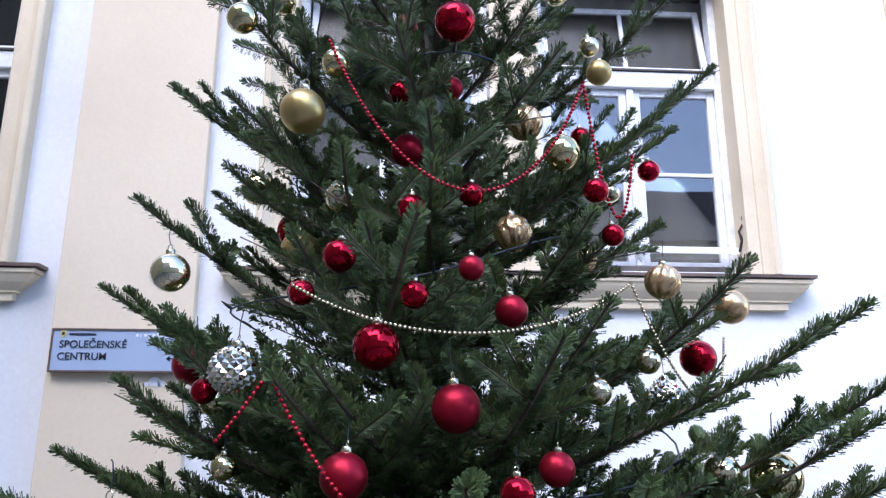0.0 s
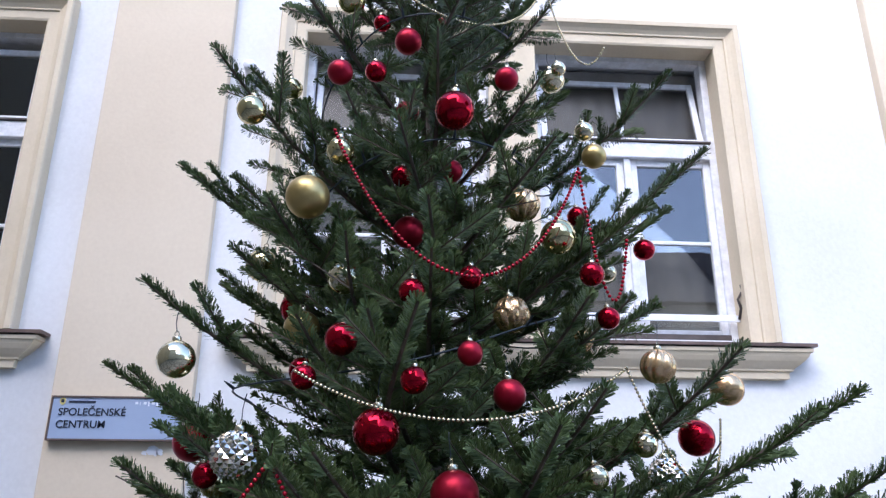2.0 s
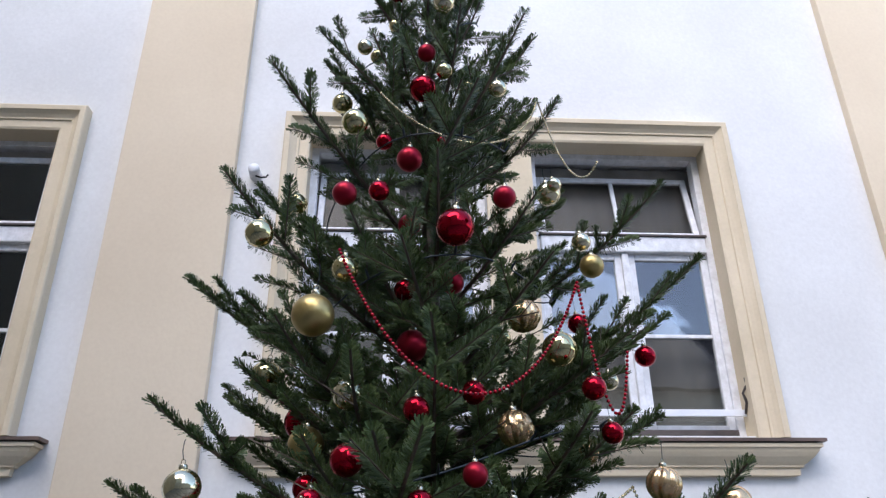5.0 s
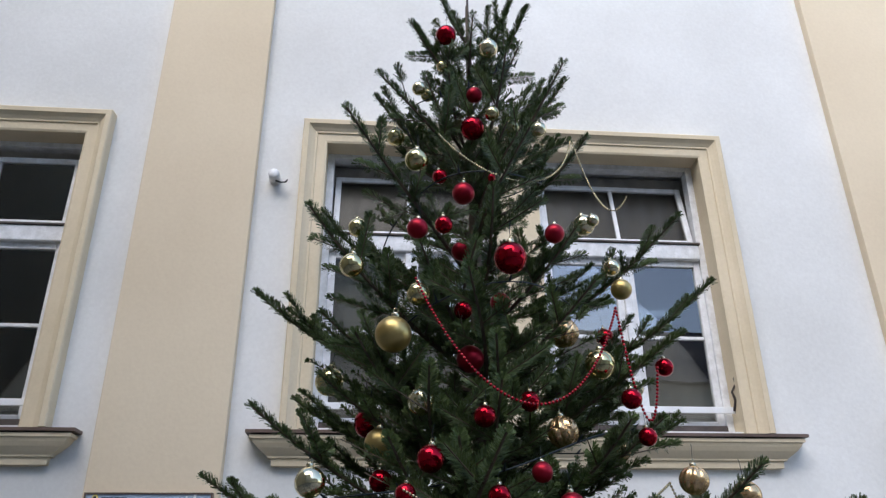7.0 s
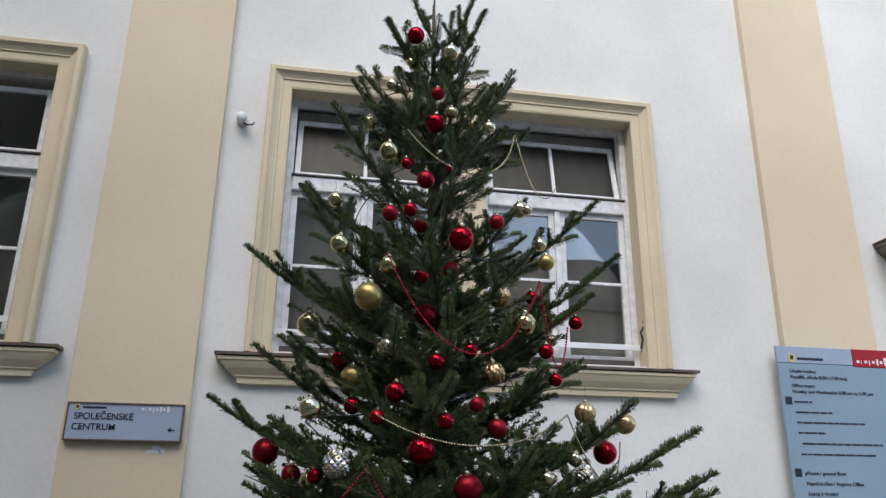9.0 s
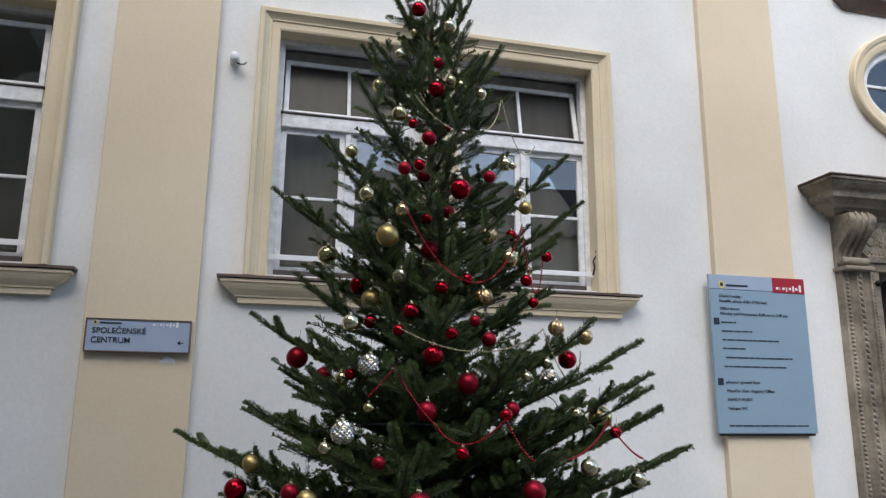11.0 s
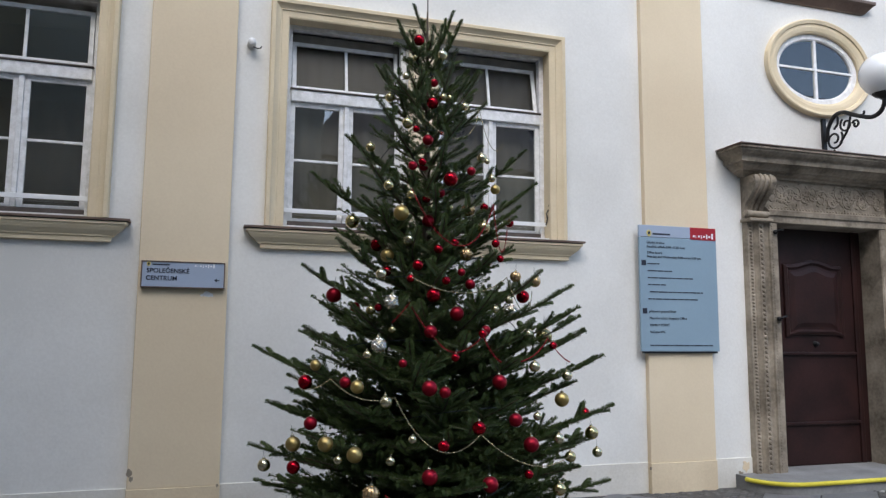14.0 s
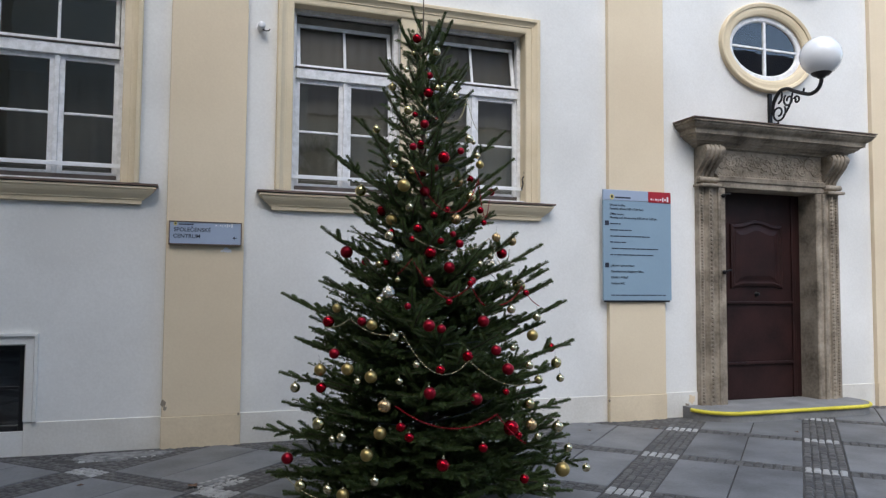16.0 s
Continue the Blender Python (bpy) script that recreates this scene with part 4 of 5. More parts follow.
MATT_GOLD = [
    (-23, 0.43, 2.45, 0.062), (-124, 0.47, 2.23, 0.091), (-151, 0.33, 2.01, 0.083), (-149, 0.86, 1.38, 0.06),
    (-129, 0.89, 1.28, 0.07), (-52, 0.91, 1.2, 0.08), (-137, 0.97, 1.0, 0.08), (-151, 0.97, 0.98, 0.08),
    (-127, 0.97, 0.96, 0.08), (-122, 1.04, 0.63, 0.08), (-126, 1.07, 0.5, 0.08), (-47, 1.09, 0.3, 0.1),
    (-134, 1.09, 0.25, 0.08),
]
RIBBED_GOLD = [
    (-41, 0.28, 2.31, 0.082), (-31, 0.38, 1.99, 0.062), (-52, 0.63, 1.88, 0.062), (-121, 1.01, 0.79, 0.08),
    (-65, 1.04, 0.64, 0.07),
]
PETAL_GOLD = [
    (-61, 0.33, 2.02, 0.081),
]
FACETED_SILVER = [
    (-124, 0.61, 1.72, 0.083), (11, 0.62, 1.71, 0.095), (-123, 0.83, 1.49, 0.08),
]
CHAMPAGNE_GOLD = [
    (-27, 0.67, 1.87, 0.071),
]
RED_SWAGS = [
    (-116, 0.46, 2.36, -53, 0.47, 2.31, 0.29), (-53, 0.47, 2.31, -41, 0.51, 2.17, 0.2), (-122, 0.64, 1.61, -114, 0.64, 1.71, 0.005), (-114, 0.64, 1.71, -101, 0.65, 1.51, 0.015),
    (-101, 0.65, 1.51, -87, 0.86, 1.54, 0.07), (-87, 0.86, 1.54, -82, 0.9, 1.41, 0.02), (-73, 0.88, 1.41, -58, 0.86, 1.53, 0.02), (-58, 0.86, 1.53, -46, 0.90, 1.40, 0.02), (-116, 1.06, 0.80, -82, 1.05, 0.74, 0.10), (-82, 1.05, 0.74, -72, 1.09, 0.55, 0.02),
]
GOLD_SWAGS = [
    (-113, 0.6, 1.85, -59, 0.6, 1.87, 0.09), (-59, 0.6, 1.87, -26, 0.63, 1.81, 0.16), (-115, 0.3, 2.87, -25, 0.31, 2.98, 0.21), (-25, 0.31, 2.98, -28, 0.46, 2.72, 0.13),
    (-148, 0.94, 1.26, -137, 0.92, 1.32, 0.02), (-137, 0.92, 1.32, -115, 0.95, 1.24, 0.05), (-115, 0.95, 1.24, -91, 0.99, 1.07, 0.16), (-91, 0.99, 1.07, -60, 1.03, 0.95, 0.1),
    (-156, 1.14, 0.31, -130, 1.15, 0.24, 0.04),
]
ORNAMENTS = (
    ("bauble", RED_MATT, MATT_RED, "round", "matt red bauble hanging on the fir", ),
    ("bauble", RED_GLOSS, GLOSSY_RED_HIGH, "round", "glossy red glass bauble hanging on the fir"),
    ("bauble", RED_GLOSS, GLOSSY_RED_LOW, "round", "glossy red glass bauble hanging on the fir"),
    ("bauble", GOLD_GLOSS, GLOSSY_GOLD, "round", "glossy gold glass bauble hanging on the fir"),
    ("bauble", SILVERED, SILVER_HIGH, "round", "pale silver glass bauble hanging on the fir"),
    ("bauble", SILVERED, SILVER_LOW, "round", "pale silver glass bauble hanging on the fir"),
    ("bauble", GOLD_MATT, MATT_GOLD, "round", "matt gold bauble hanging on the fir"),
    ("bauble", CHAMPAGNE, RIBBED_GOLD, "ribbed", "ribbed champagne-gold bauble hanging on the fir"),
    ("bauble", CHAMPAGNE, CHAMPAGNE_GOLD, "round", "satin champagne-gold bauble hanging on the fir"),
    ("bauble", CHAMPAGNE, PETAL_GOLD, "petal", "champagne-gold bauble with pointed petal relief"),
    ("bauble", SILVER_CUT, FACETED_SILVER, "faceted", "diamond-faceted silver bauble hanging on the fir"),
)
SIZE = 0.98  # of the diameters above
centres = np.array([[*on_tree(a, r, z), SIZE * d / 2] for row in ORNAMENTS for a, r, z, d in row[2]])
outward = centres[:, :3] - np.array([[*axis(z)] for z in centres[:, 2]])
outward[:, 2] = 0
outward /= np.linalg.norm(outward, axis=1)[:, None]
outward += (-0.12, -1.2, 0)  # the ornaments were hung to be seen from the courtyard
outward /= np.linalg.norm(outward, axis=1)[:, None]
outward[:, 2] = np.clip((1.6 - centres[:, 2]) * 0.55, -0.6, 0.35)  # towards someone standing before the tree
outward /= np.linalg.norm(outward, axis=1)[:, None]


def clear_of_ornaments(p, margin, depth=0.29):
    """True where a point leaves the hanging ornaments, and the gaps they hang in, free."""
    free = np.ones(len(p), bool)
    low, high = p.min(0), p.max(0)
    for c, w in zip(centres, outward):
        a, b, r = c[:3], c[:3] + depth * w, c[3] + margin
        if (np.maximum(a, b) + r < low).any() or (np.minimum(a, b) - r > high).any():
            continue
        off = p - a
        along = np.clip(off @ w, 0, depth)
        off = off - along[:, None] * w
        free &= (off * off).sum(1) > r * r
    return free


class Spray:
    """Collects the twigs of one branch, then makes its wood and its needles."""

    def __init__(self):
        self.twigs = []
        self.chain = 0  # twigs of one side shoot share a number

    def add(self, a, b, up, r0, r1, needled=1.0, main=False):
        self.twigs.append((np.array(a, float), np.array(b, float), np.array(up, float), r0, r1, needled, main, self.chain))

    def prune(self):
        """Cuts the side shoots where an ornament hangs, with all that grows beyond the cut."""
        free = clear_of_ornaments(np.array([(t[0] + t[1]) / 2 for t in self.twigs]), -0.002, 0.25)
        cut, kept = set(), []
        for t, ok in zip(self.twigs, free):
            if not t[6]:
                if t[7] in cut:
                    continue
                if not ok:
                    cut.add(t[7])
                    continue
            kept.append(t)
        self.twigs = kept

    def wood(self):
        verts, faces = [], []
        for a, b, up, r0, r1, _, main, _ in self.twigs:
            d = (b - a) / np.linalg.norm(b - a)
            s = np.cross(d, up)
            s /= np.linalg.norm(s)
            u = np.cross(s, d)
            i = len(verts)
            n = 5 if main else 3
            for p, r in ((a, r0), (b, r1)):
                for k in range(n):
                    q = 2 * math.pi * k / n
                    verts.append(p + r * (math.cos(q) * s + math.sin(q) * u))
            faces += [(i + k, i + (k + 1) % n, i + n + (k + 1) % n, i + n + k) for k in range(n)]
        return verts, faces

    def needles(self, rng, density, size, half):
        starts, ways, ups, lens, limb = [], [], [], [], []
        for a, b, up, r0, r1, needled, main, _ in self.twigs:
            L = np.linalg.norm(b - a)
            n = int(L * density * needled)
            if n < 1:
                continue
            d = (b - a) / L
            s = np.cross(d, up)
            s /= np.linalg.norm(s)
            u = np.cross(s, d)
            f = np.where(np.arange(n) < min(14, n // 3), 1.0, rng.uniform(0.02, 1.0, n))
            phi = np.where(rng.uniform(size=n) < 0.62, np.sign(rng.uniform(-1, 1, n)) * rng.normal(1.35, 0.38, n), rng.normal(0, 0.8, n))
            phi = np.where(f == 1.0, rng.uniform(-3.1, 3.1, n), phi)
            radial = np.sin(phi)[:, None] * s + np.cos(phi)[:, None] * u
            lean = np.radians(np.where(f == 1.0, rng.uniform(8, 50, n), rng.uniform(40, 61, n) - 16 * f ** 8))
            way = np.cos(lean)[:, None] * d + np.sin(lean)[:, None] * radial
            starts.append(a + f[:, None] * (b - a) + radial * (r0 + (r1 - r0) * f)[:, None] * 0.8)
            ways.append(way)
            limb.append(np.full(n, main))
            ups.append(np.cross(way, d + 0.2 * rng.normal(size=(n, 3))))
            lens.append(size * rng.uniform(0.75, 1.15, n) * (1 - 0.25 * f ** 8))
        p, w, u, L = np.concatenate(starts), np.concatenate(ways), np.concatenate(ups), np.concatenate(lens)
        keep = clear_of_ornaments(p, 0.006) & clear_of_ornaments(p + w * L[:, None], 0.002)
        keep |= np.concatenate(limb) & (np.linalg.norm(p[:, None] - centres[None, :, :3], axis=2) > centres[None, :, 3] + 0.02).all(1)
        p, w, u, L = p[keep], w[keep], u[keep], L[keep]
        u /= np.linalg.norm(u, axis=1)[:, None]
        u *= half
        return np.stack([p, p + w * L[:, None] + u, p + w * L[:, None] - u], 1).reshape(-1, 3)


def blade_mesh(name, verts, mat):
    """A mesh of separate pointed blades."""
    n = len(verts) // 3
    me = bpy.data.meshes.new(name)
    me.vertices.add(3 * n)
    me.vertices.foreach_set("co", verts.astype(np.float32).ravel())
    me.loops.add(3 * n)
    me.loops.foreach_set("vertex_index", np.arange(3 * n, dtype=np.int32))
    me.polygons.add(n)
    me.polygons.foreach_set("loop_start", np.arange(0, 3 * n, 3, dtype=np.int32))
    me.materials.append(mat)
    me.update(calc_edges=True)
    return me


def fir_branch(parent, azimuth, r, z_tip, rise, rng, full=1.0):
    """One limb from the trunk to its tip, with side shoots in a flat fan and short shoots on these."""
    tip = on_tree(azimuth, r, z_tip)
    foot = axis(max(0.06, z_tip - rise))
    foot = np.array(foot)
    tip = np.array(tip)
    flat = tip - foot
    L = float(np.linalg.norm(flat))
    n = max(5, int(L / 0.07))
    swing = rng.normal(0, 0.03)
    side0 = np.array((-math.sin(radians(azimuth)), math.cos(radians(azimuth)), 0.0))
    s = np.linspace(0, 1, n + 1)
    line = foot + flat * s[:, None]
    line[:, 2] = foot[2] + (tip[2] - foot[2]) * (0.62 * s + 0.38 * s ** 2.4)
    line += side0 * (swing * np.sin(np.pi * s) * L * 2)[:, None]
    spray = Spray()
    thick = 0.003 + 0.0065 * min(1.2, L)
    for i in range(n):
        r0, r1 = (thick * (1 - 0.86 * s[j]) + 0.0018 for j in (i, i + 1))
        spray.add(line[i], line[i + 1], (0, 0, 1), r0, r1, 0.0 if s[i] < 0.18 else (0.6 if s[i] < 0.4 else 1.15), True)
    at = 0.14 + rng.uniform(0, 0.04)
    left = 1
    while at < 1 - 0.10 / max(L, 0.2):
        i = min(n - 1, int(at * n))
        p = line[i] + (line[i + 1] - line[i]) * (at * n - i)
        d = line[i + 1] - line[i]
        d /= np.linalg.norm(d)
        lat = np.cross((0, 0, 1.0), d)
        lat /= np.linalg.norm(lat)
        up = np.cross(d, lat)
        spray.chain += 1
        reach = min(0.36, (0.095 + 0.42 * (1 - at) * L) * rng.uniform(0.7, 1.2)) * full
        if at < 0.3:
            reach *= 0.7
        a = radians(rng.uniform(42, 60))
        w = math.cos(a) * d + left * math.sin(a) * lat + up * rng.uniform(-0.12, 0.30)
        w /= np.linalg.norm(w)
        m = max(1, int(reach / 0.09))
        q = p
        bend = np.array((0, 0, rng.uniform(0.0, 0.22)))
        for j in range(m):
            wj = w + bend * j + 0.25 * d * j / m
            wj /= np.linalg.norm(wj)
            q2 = q + wj * reach / m
            spray.add(q, q2, up, 0.0022 - 0.0006 * j / m, 0.0016 - 0.0006 * j / m)
            if reach > 0.13 and j < m - 1 and j % 2 == (m % 2):
                for sgn in (-1, 1):
                    lat2 = np.cross(up, wj)
                    e = math.cos(0.8) * wj + sgn * math.sin(0.8) * lat2 + up * rng.uniform(-0.1, 0.35)
                    e /= np.linalg.norm(e)
                    b0 = q + (q2 - q) * rng.uniform(0.15, 0.7)
                    sub = (0.06 + 0.22 * (1 - (j + 1) / m) * reach) * rng.uniform(0.75, 1.2)
                    spray.add(b0, b0 + e * sub, up, 0.0014, 0.0009)
            q = q2
        if rng.uniform() < 0.25:
            e = up * 0.8 + d * 0.6 + lat * rng.uniform(-0.4, 0.4)
            spray.add(p, p + e / np.linalg.norm(e) * rng.uniform(0.05, 0.11), d, 0.0016, 0.001)
        left = -left
        at += 0.060 / max(L, 0.25) * rng.uniform(0.75, 1.3) + 0.012
    needle_set = (2650, 0.0232, 0.00155) if math.sin(radians(azimuth)) < 0.35 else (520, 0.0205, 0.0030)
    spray.prune()
    verts, faces = spray.wood()
    me = bpy.data.meshes.new("branch")
    me.from_pydata([tuple(v) for v in verts], [], faces)
    me.materials.append(BARK)
    ob = new("branch", me)
    ob.parent = parent
    green = new("needles", blade_mesh("needles", spray.needles(rng, *needle_set), NEEDLE))
    green.parent = ob
    return ob


tree = empty("christmas_tree", "tall decorated fir tree standing before the facade", "tree", at=(0, 0, 0))
bm = bmesh.new()
zs = [-0.03, 0.1, 0.5, 1.0, 1.6, 2.2, 2.8, 3.3, 3.62]
tube(bm, [axis(z) for z in zs], [0.062, 0.056, 0.05, 0.043, 0.034, 0.026, 0.017, 0.01, 0.005], 10)
part("trunk", bm, BARK, tree, "brown rough-barked trunk", True)
part("support_rod", tube(bmesh.new(), [(0.045, 1.94, 3.25), (0.035, 1.93, 3.6), (0.032, 1.935, 4.15)], 0.004, 6), BOTTOMRAIL, tree, "thin grey rod tied to the leader")

# limbs that stand out from the outline: azimuth, reach, height of the tip
LONG_LIMBS = (
    (165, 0.72, 2.55), (179, 0.76, 1.95), (-4, 0.73, 2.53), (-39, 0.91, 1.83), (0, 0.63, 2.38), (-45, 0.75, 1.91),
    (-138, 0.54, 2.90), (-150, 0.36, 3.16), (-52, 0.40, 3.13), (-9, 0.64, 2.73), (-144, 0.60, 2.59), (177, 1.03, 1.47),
    (176, 1.04, 0.91), (175, 1.21, 0.52), (-28, 0.96, 1.57), (-30, 1.06, 1.43), (-31, 1.11, 1.15), (-29, 1.08, 0.72),
    (-156, 0.66, 2.08), (168, 0.33, 3.25), (-20, 0.33, 3.22), (170, 0.51, 2.78), (165, 0.09, 3.66), (-18, 0.17, 3.62),
    (-22, 0.22, 3.55), (166, 0.19, 3.55), (-26, 0.93, 1.66), (-30, 1.20, 0.30), (-32, 0.93, 1.71), (-35, 0.96, 1.58), (-145, 0.84, 1.52), (179, 1.10, 0.38),
)
PROFILE_Z = (0.0, 0.15, 0.5, 1.0, 1.5, 2.0, 2.5, 3.0, 3.3, 3.62)
PROFILE_R = (1.16, 1.18, 1.12, 1.02, 0.85, 0.65, 0.49, 0.35, 0.24, 0.06)


def climb(z):
    """How steeply the limbs rise at that height of the tip."""
    return float(np.interp(z, (0.2, 0.8, 1.6, 2.4, 3.0, 3.4, 3.7), (0.06, 0.20, 0.40, 0.54, 0.75, 1.15, 2.5)))


def limb_free(a, r, z):
    """Whether a limb to that tip would leave the ornaments in view."""
    foot, tip = axis(max(0.06, z - climb(z) * r)), on_tree(a, r, z)
    line = np.array([[*foot.lerp(tip, f)] for f in np.linspace(0.3, 1, 14)])
    return bool(clear_of_ornaments(line, 0.012).all())


rng = np.random.default_rng(7)
for a, r, z in LONG_LIMBS:
    fir_branch(tree, a, r, z, climb(z) * r, rng, 0.85)
z = 0.12
turn = 0.0
while z < 3.55:
    r_here = float(np.interp(z, PROFILE_Z, PROFILE_R))
    count = int(round(np.interp(z, (0, 1.0, 1.6, 2.0, 2.6, 3.0, 3.6), (17, 18.5, 17, 11.5, 6, 5, 4))))
    for k in range(count):
        a = turn + 360 * k / count + rng.uniform(-14, 14)
        zz = z + rng.uniform(-0.08, 0.08)
        r = r_here * (rng.uniform(0.72, 1.02) if zz < 2.5 else rng.uniform(0.65, 1.2))
        for shift in (0, 9, -9, 16, -16):
            if limb_free(a + shift, r, zz):
                a += shift
                break
        near = any(abs((a - la + 180) % 360 - 180) < 14 and abs(zz - lz) < 0.10 for la, lr, lz in LONG_LIMBS)
        if not near:
            fir_branch(tree, a % 360, r, zz, climb(zz) * r, rng)
    turn += 47
    z += float(np.interp(z, (0, 2, 3.6), (0.135, 0.14, 0.12)))

# ---- baubles ----
def bauble(kind, mat, label):
    """A bauble of unit diameter with its cap, ring and thread."""
    bm = bmesh.new()
    nu, nv = (26, 16) if kind == "faceted" else (28, 18) if kind == "round" else (72, 20)
    rings = []
    for j in range(nv + 1):
        v = math.pi * j / nv
        ring = []
        for i in range(nu if 0 < j < nv else 1):
            u = 2 * math.pi * i / nu
            r = 0.5
            if kind == "ribbed":
                r = 0.5 + 0.03 * math.sin(v) * (1 - 2 * abs(math.cos(4.5 * u + 0.8 * v)) ** 3)
            elif kind == "petal":
                r = 0.5 - 0.055 * abs(((u * 9 / (2 * math.pi) + (0.5 if math.sin(2.2 * v) > 0 else 0)) % 1) - 0.5) * 2 * math.sin(v)
            elif kind == "faceted":
                r = 0.5 + (0.030 if (i + j) % 2 else -0.022) * math.sin(v)
            ring.append(bm.verts.new((r * math.sin(v) * math.cos(u), r * math.sin(v) * math.sin(u), r * math.cos(v))))
        rings.append(ring)
    for a, b in zip(rings, rings[1:]):
        for i in range(nu):
            q = list(dict.fromkeys((a[i % len(a)], a[(i + 1) % len(a)], b[(i + 1) % len(b)], b[i % len(b)])))
            if len(q) > 2:
                bm.faces.new(q)
    if kind == "faceted":
        bmesh.ops.triangulate(bm, faces=bm.faces)
    ob = part("bauble", bm, mat, None, "", kind not in ("faceted", "petal"))
    tagged(ob, label, "bauble", "baubles on the fir")
    bm = bmesh.new()
    lathe(bm, [(0.115, 0.475), (0.12, 0.50), (0.115, 0.58), (0.10, 0.60), (0.0, 0.605)], 12)
    cap_ob = part("cap", bm, CAP, ob, "small gilt metal cap", True)
    part("ring", tube(bmesh.new(), [(0.07 * math.cos(2 * math.pi * k / 12), 0, 0.66 + 0.07 * math.sin(2 * math.pi * k / 12)) for k in range(13)], 0.012, 5), CAP, cap_ob)
    part("thread", tube(bmesh.new(), [(0, 0, 0.72), (0.03, 0.01, 0.95), (0.0, 0.0, 1.2), (-0.04, 0.0, 1.25)], 0.012, 4), CORD, ob, "dark hanging thread")
    return ob


random.seed(5)
made = {}
for name, mat, rows, kind, label in ORNAMENTS:
    for a, r, z, d in rows:
        m = Matrix.Translation(on_tree(a, r, z)) @ pose(0, 0, 0, random.uniform(-7, 7), random.uniform(-7, 7), random.uniform(0, 360)) @ Matrix.Diagonal((SIZE * d, SIZE * d, SIZE * d, 1))
        key = (mat.name, kind)
        if key not in made:
            made[key] = bauble(kind, mat, label)
            made[key].matrix_basis = m
        else:
            src = made[key]
            # the pose carries the new size over the first one's
            k = SIZE * d / src.scale.x
            copy_thing(src, Matrix.Translation(m.translation) @ m.to_3x3().normalized().to_4x4() @ Matrix.Diagonal((k, k, k, 1)))

# ---- bead garlands ----
def garland(label, mat, swag, bead):
    a0, r0, z0, a1, r1, z1, sag = swag
    turn_by = (a1 - a0 + 180) % 360 - 180
    fine = [on_tree(a0 + turn_by * f, r0 + (r1 - r0) * f + 0.02, z0 + (z1 - z0) * f - 4 * sag * f * (1 - f)) for f in np.linspace(0, 1, 60)]
    dist = np.concatenate([[0], np.cumsum([(q - p).length for p, q in zip(fine, fine[1:])])])
    count = int(dist[-1] / (bead * 1.12))
    bm = bmesh.new()
    for k in range(count + 1):
        t = dist[-1] * k / count
        i = min(58, int(np.searchsorted(dist, t, "right")) - 1)
        p = fine[i].lerp(fine[i + 1], (t - dist[i]) / (dist[i + 1] - dist[i]))
        bmesh.ops.create_icosphere(bm, subdivisions=1, radius=bead / 2, matrix=Matrix.Translation(p))
    g = empty("bead_garland", label, "garland", group="bead garlands on the fir")
    ob = part("bead_strand", bm, mat, g, "", True)
    ob["kind"] = "stuff"
    part("string", tube(bmesh.new(), fine, 0.0009, 4), CORD, g)


for s in RED_SWAGS:
    garland("string of red beads draped over the fir", CHERRY, s, 0.0085)
for s in GOLD_SWAGS:
    garland("string of gold beads draped over the fir", PEARL, s, 0.0068)

# ---- the cord of unlit fairy lights ----
lights = empty("fairy_lights", "dark cord with small unlit bulbs wound round the fir", "fairy lights")
turns = []
for k in range(330):
    f = k / 329
    z = 0.35 + 2.9 * f
    r = float(np.interp(z, PROFILE_Z, PROFILE_R)) * (0.62 + 0.06 * math.sin(k * 0.37))
    turns.append(on_tree(-30 + 360 * 7 * f, r, z + 0.035 * math.sin(k * 0.31)))
part("cord", tube(bmesh.new(), turns, 0.0022, 5), CORD, lights, "dark blue-green cord", True)
for k in range(4, 330, 4):
    d = Vector((turns[k].x - axis(turns[k].z).x, turns[k].y - axis(turns[k].z).y, 0.3)).normalized()
    part("bulb", tube(bmesh.new(), [turns[k], turns[k] + d * 0.012, turns[k] + d * 0.026], [0.0035, 0.0032, 0.001], 6), CORD, lights)

# ---- fallen leaves by the wall ----
for x, y, s in ((3.25, 3.55, 0.06), (2.5, 3.7, 0.05), (4.6, 2.95, 0.045), (-1.55, 2.62, 0.09), (-2.35, 2.9, 0.05)):
    bm = bmesh.new()
    n = 7
    rows = []
    for i in range(n + 1):
        f = i / n
        w = s * 0.42 * math.sin(math.pi * min(0.97, f + 0.03)) * (1 + 0.25 * math.sin(i * 2.3))
        rows.append([bm.verts.new((s * (f - 0.5), q * w, 0.006 + 0.3 * abs(q) * w + 0.25 * s * (f - 0.5) ** 2)) for q in (-1, 0, 1)])
    for a, b in zip(rows, rows[1:]):
        for i in range(2):
            bm.faces.new((a[i], a[i + 1], b[i + 1], b[i]))
    ob = part("fallen_leaf", bm, LEAF_DRY)
    bmesh_solid = ob.modifiers.new("thickness", "SOLIDIFY")
    bmesh_solid.thickness = 0.002
    ob.matrix_basis = pose(x, y, 0.004, 0, 0, 360 * (x * 1.7 % 1))
    tagged(ob, "curled dry brown leaf lying on the paving", "leaf", group="fallen leaves")

# ---- paving: slabs and sett strips laid diagonally to the wall ----
paving = empty("paving", "grey slabs divided by strips of dark and white setts", "paving", kind="structure")
C45 = math.sqrt(0.5)
V0, VP, U0, UP = 0.03, 1.365, 3.57, 1.42
STRIP, CROSS, JOINT = 0.35, 0.20, 0.014


def uv(u, v):
    return (u + v) * C45, (u - v) * C45


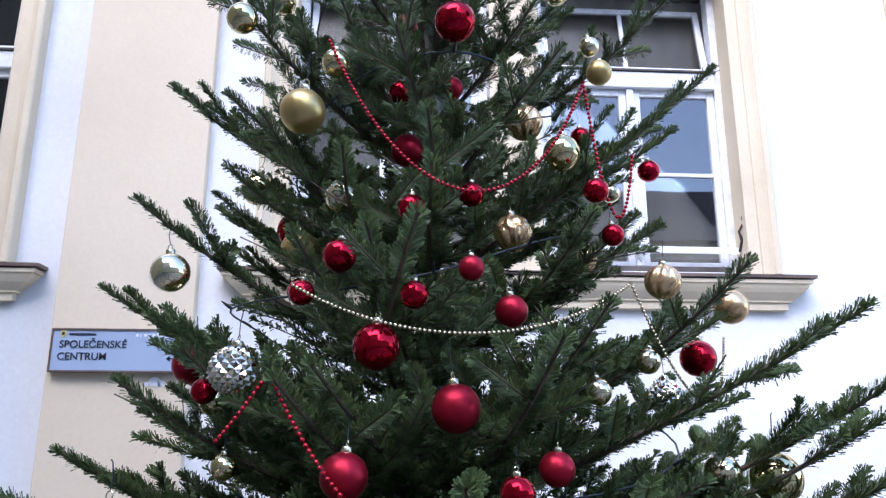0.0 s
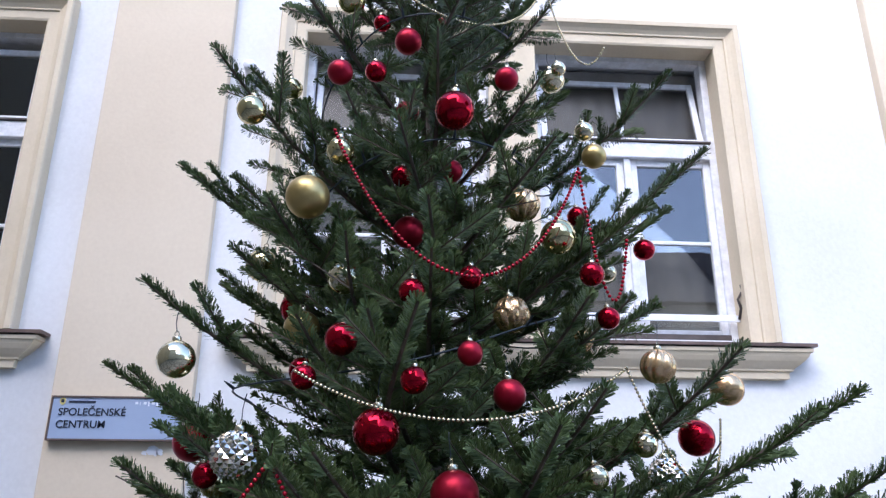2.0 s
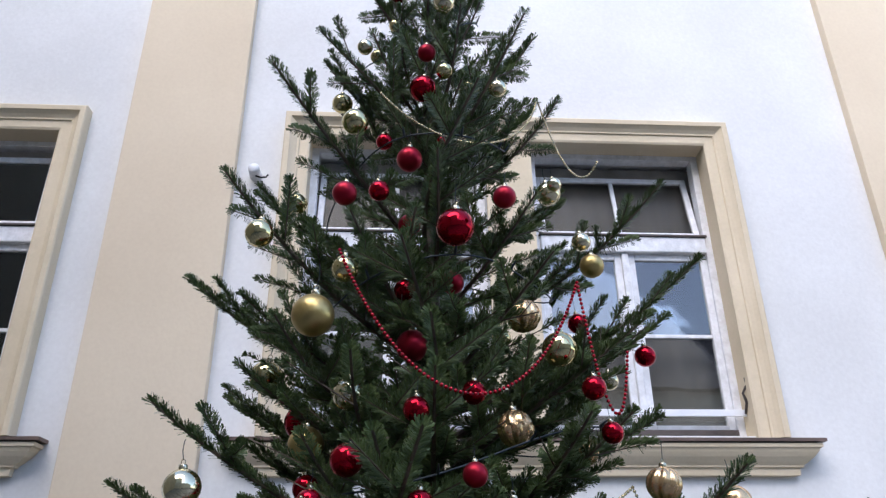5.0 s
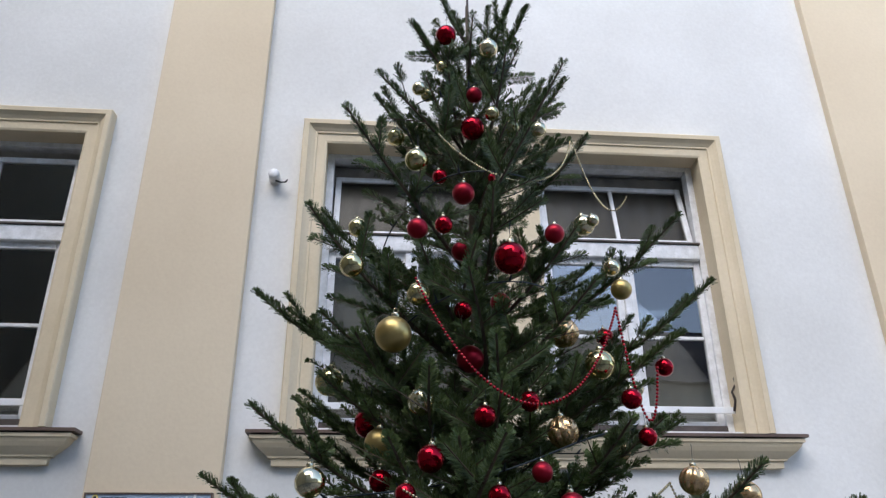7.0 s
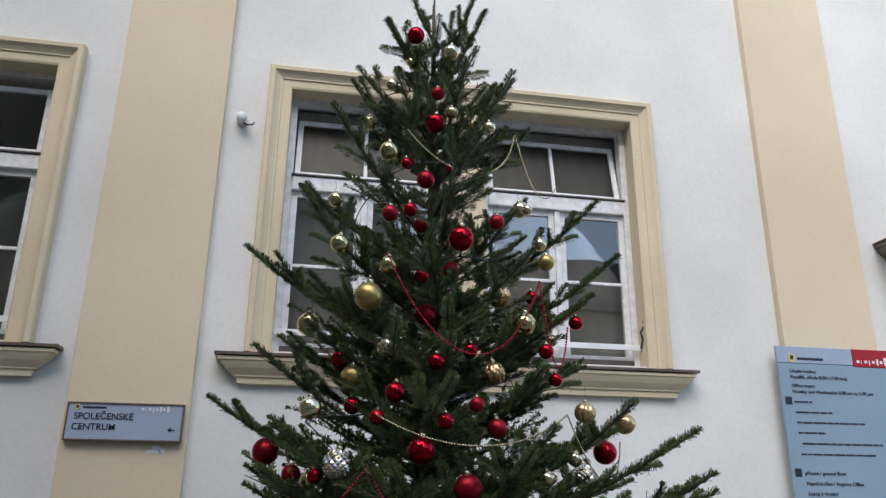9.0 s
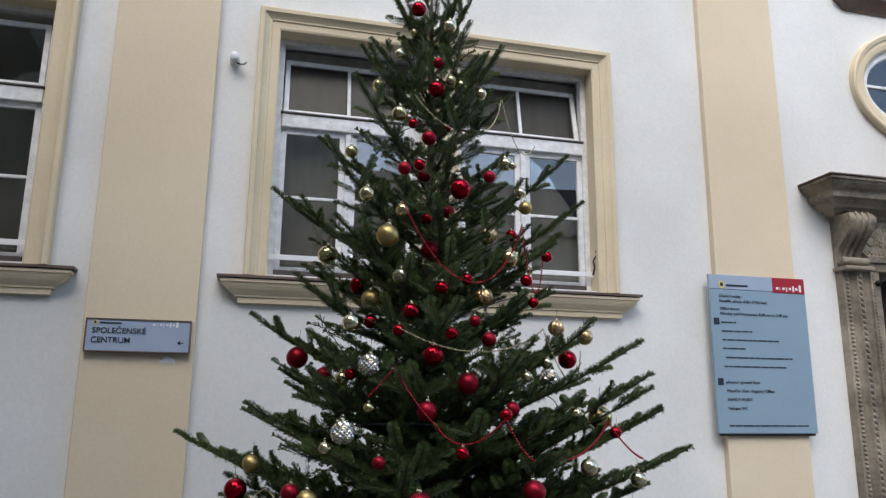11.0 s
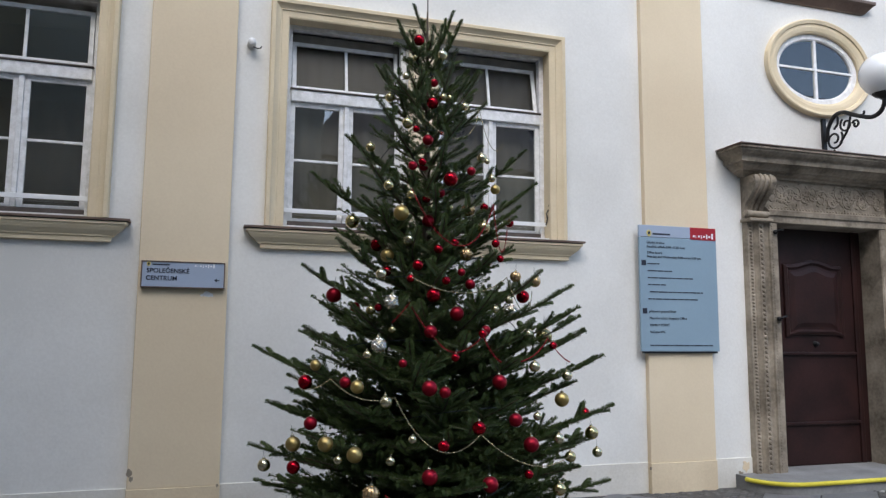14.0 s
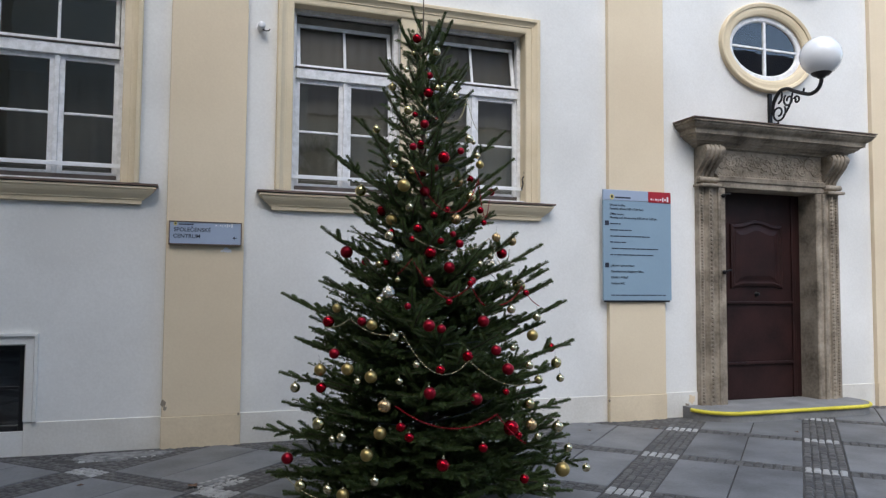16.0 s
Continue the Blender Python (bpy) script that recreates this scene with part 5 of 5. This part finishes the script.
def stone_block(name, lu, lv, h, bevel, mat):
    """A block with a rounded top, long side along u."""
    bm = slab_box(-lu / 2, lu / 2, -lv / 2, lv / 2, -0.028, h)
    top = [e for e in bm.edges if all(q.co.z > h - 1e-6 for q in e.verts)]
    bmesh.ops.bevel(bm, geom=top, offset=bevel, segments=1, affect="EDGES")
    return mesh_of(name, bm, mat)


LU, LV = UP - CROSS, (VP - STRIP) / 2
slab_me = stone_block("slab", LU - JOINT, LV - JOINT, 0.0, 0.004, SLAB)
sett_me = [stone_block("sett", 0.066 * q, 0.061 / q, 0.0, 0.010, SETT_PART) for q in (0.94, 1.0, 1.06)]
white_me = [stone_block("white_sett", 0.058 * q, 0.055 / q, 0.001, 0.010, SETT_WHITE) for q in (0.95, 1.05)]
rngp = random.Random(3)
budget = {"sett": 300, "white_sett": 300}
loose_v, loose_f = [], []
white_v, white_f = [], []


def lay(name, meshes, u, v, quarter=False):
    x, y = uv(u, v)
    if not (-7.0 < x < 11.0 and -6.5 < y < 4.13):
        return
    near = y > 0.9 and 1.2 < x < 6.2
    dz, rot = rngp.uniform(-0.004, 0.003), 45 + rngp.uniform(-4, 4) + (90 if quarter else 0)
    me = rngp.choice(meshes)
    if name == "slab" or (name == "white_sett" and budget[name] > 0 and y > 0.6 and -2.5 < x < 6.5) or (near and budget.get(name, 0) > 0):
        ob = new(name, me)
        ob.parent = paving
        if name != "slab":
            budget[name] -= 1
        ob.matrix_basis = pose(x, y, dz * (0.4 if name == "slab" else 1), rngp.uniform(-0.15, 0.15), rngp.uniform(-0.15, 0.15), 45 + (rngp.uniform(-0.3, 0.3) if name == "slab" else rot - 45))
    else:
        vs, fs = (loose_v, loose_f) if name == "sett" else (white_v, white_f)
        m, i = pose(x, y, dz, 0, 0, rot), len(vs)
        vs.extend(tuple(m @ q.co) for q in me.vertices)
        fs.extend(tuple(i + k for k in p.vertices) for p in me.polygons if p.normal.z > -0.5)


for i in range(-8, 11):
    for j in range(-11, 7):
        v, u = V0 + VP * i, U0 + UP * j
        # two slabs of the bay
        for k in (0, 1):
            lay("slab", [slab_me], u + UP / 2, v + STRIP / 2 + LV * (k + 0.5))
        # dark setts along the strip
        for a in range(17):
            for b in range(5):
                lay("sett", sett_me, u + CROSS / 2 + LU * (a + 0.5 + 0.22 * (b % 2)) / 17 + rngp.uniform(-0.007, 0.007), v + (b - 2) * 0.0685 + rngp.uniform(-0.003, 0.003))
        # dark setts along the cross strip
        for a in range(13):
            for b in range(3):
                lay("sett", sett_me, u + (b - 1) * 0.065, v + STRIP / 2 + (VP - STRIP) * (a + 0.5) / 13, True)
        # white setts where they meet
        for a in range(3):
            for b in range(5):
                lay("white_sett", white_me, u + (a - 1) * 0.066, v + (b - 2) * 0.067)
# patches of pale setts mended into the paving
for x0, y0, nx, ny, turn_by in ((-2.45, 3.80, 9, 4, 4), (-1.42, 2.52, 6, 4, 38)):
    for a in range(nx):
        for b in range(ny):
            ob = new("white_sett", rngp.choice(white_me))
            ob.parent = paving
            q = pose(x0, y0, 0.003, 0, 0, turn_by) @ Vector((a * 0.072 + rngp.uniform(-0.008, 0.008), b * 0.066 + rngp.uniform(-0.008, 0.008), rngp.uniform(-0.004, 0.003)))
            ob.matrix_basis = pose(*q, 0, 0, turn_by + rngp.uniform(-8, 8))
# gutter of setts along the foot of the wall
for k in range(160):
    for b in range(3):
        x, y = -5.0 + k * 0.09 + 0.045 * (b % 2), 4.12 - b * 0.085
        if 4.0 < x < 7.05:
            continue
        m, i = pose(x + rngp.uniform(-0.02, 0.02), y + rngp.uniform(-0.02, 0.02), -0.003 + rngp.uniform(-0.006, 0.004), 0, 0, rngp.uniform(-14, 14)), len(loose_v)
        me = rngp.choice(sett_me)
        loose_v.extend(tuple(m @ q.co) for q in me.vertices)
        loose_f.extend(tuple(i + c for c in p.vertices) for p in me.polygons)
for name, vs, fs, mat, label in (("setts", loose_v, loose_f, SETT, "dark granite setts"), ("white_setts", white_v, white_f, SETT_WHITE, "worn white setts")):
    me = bpy.data.meshes.new(name)
    me.from_pydata(vs, [], fs)
    me.materials.append(mat)
    ob = new(name, me)
    ob.parent = paving
    tagged(ob, label, kind="stuff")
# smear of mortar round the mended setts by the wall
bm = bmesh.new()
rim = []
for k in range(44):
    f = 2 * math.pi * k / 44
    q = 1 + 0.10 * math.sin(3 * f + 1) + 0.07 * math.sin(7 * f) + rngp.uniform(-0.06, 0.06)
    rim.append((-2.16 + 0.40 * q * math.cos(f), 3.92 + 0.15 * q * math.sin(f) + 0.03 * math.cos(f)))
outer = [bm.verts.new((x, y, -0.012)) for x, y in rim]
inner = [bm.verts.new((-2.16 + (x + 2.16) * 0.93, 3.92 + (y - 3.92) * 0.90, 0.007)) for x, y in rim]
for k in range(44):
    bm.faces.new((outer[k - 1], outer[k], inner[k], inner[k - 1]))
bm.faces.new(inner)
part("mortar_patch", bm, MORTAR, paving, "pale grey mortar smeared between mended setts")
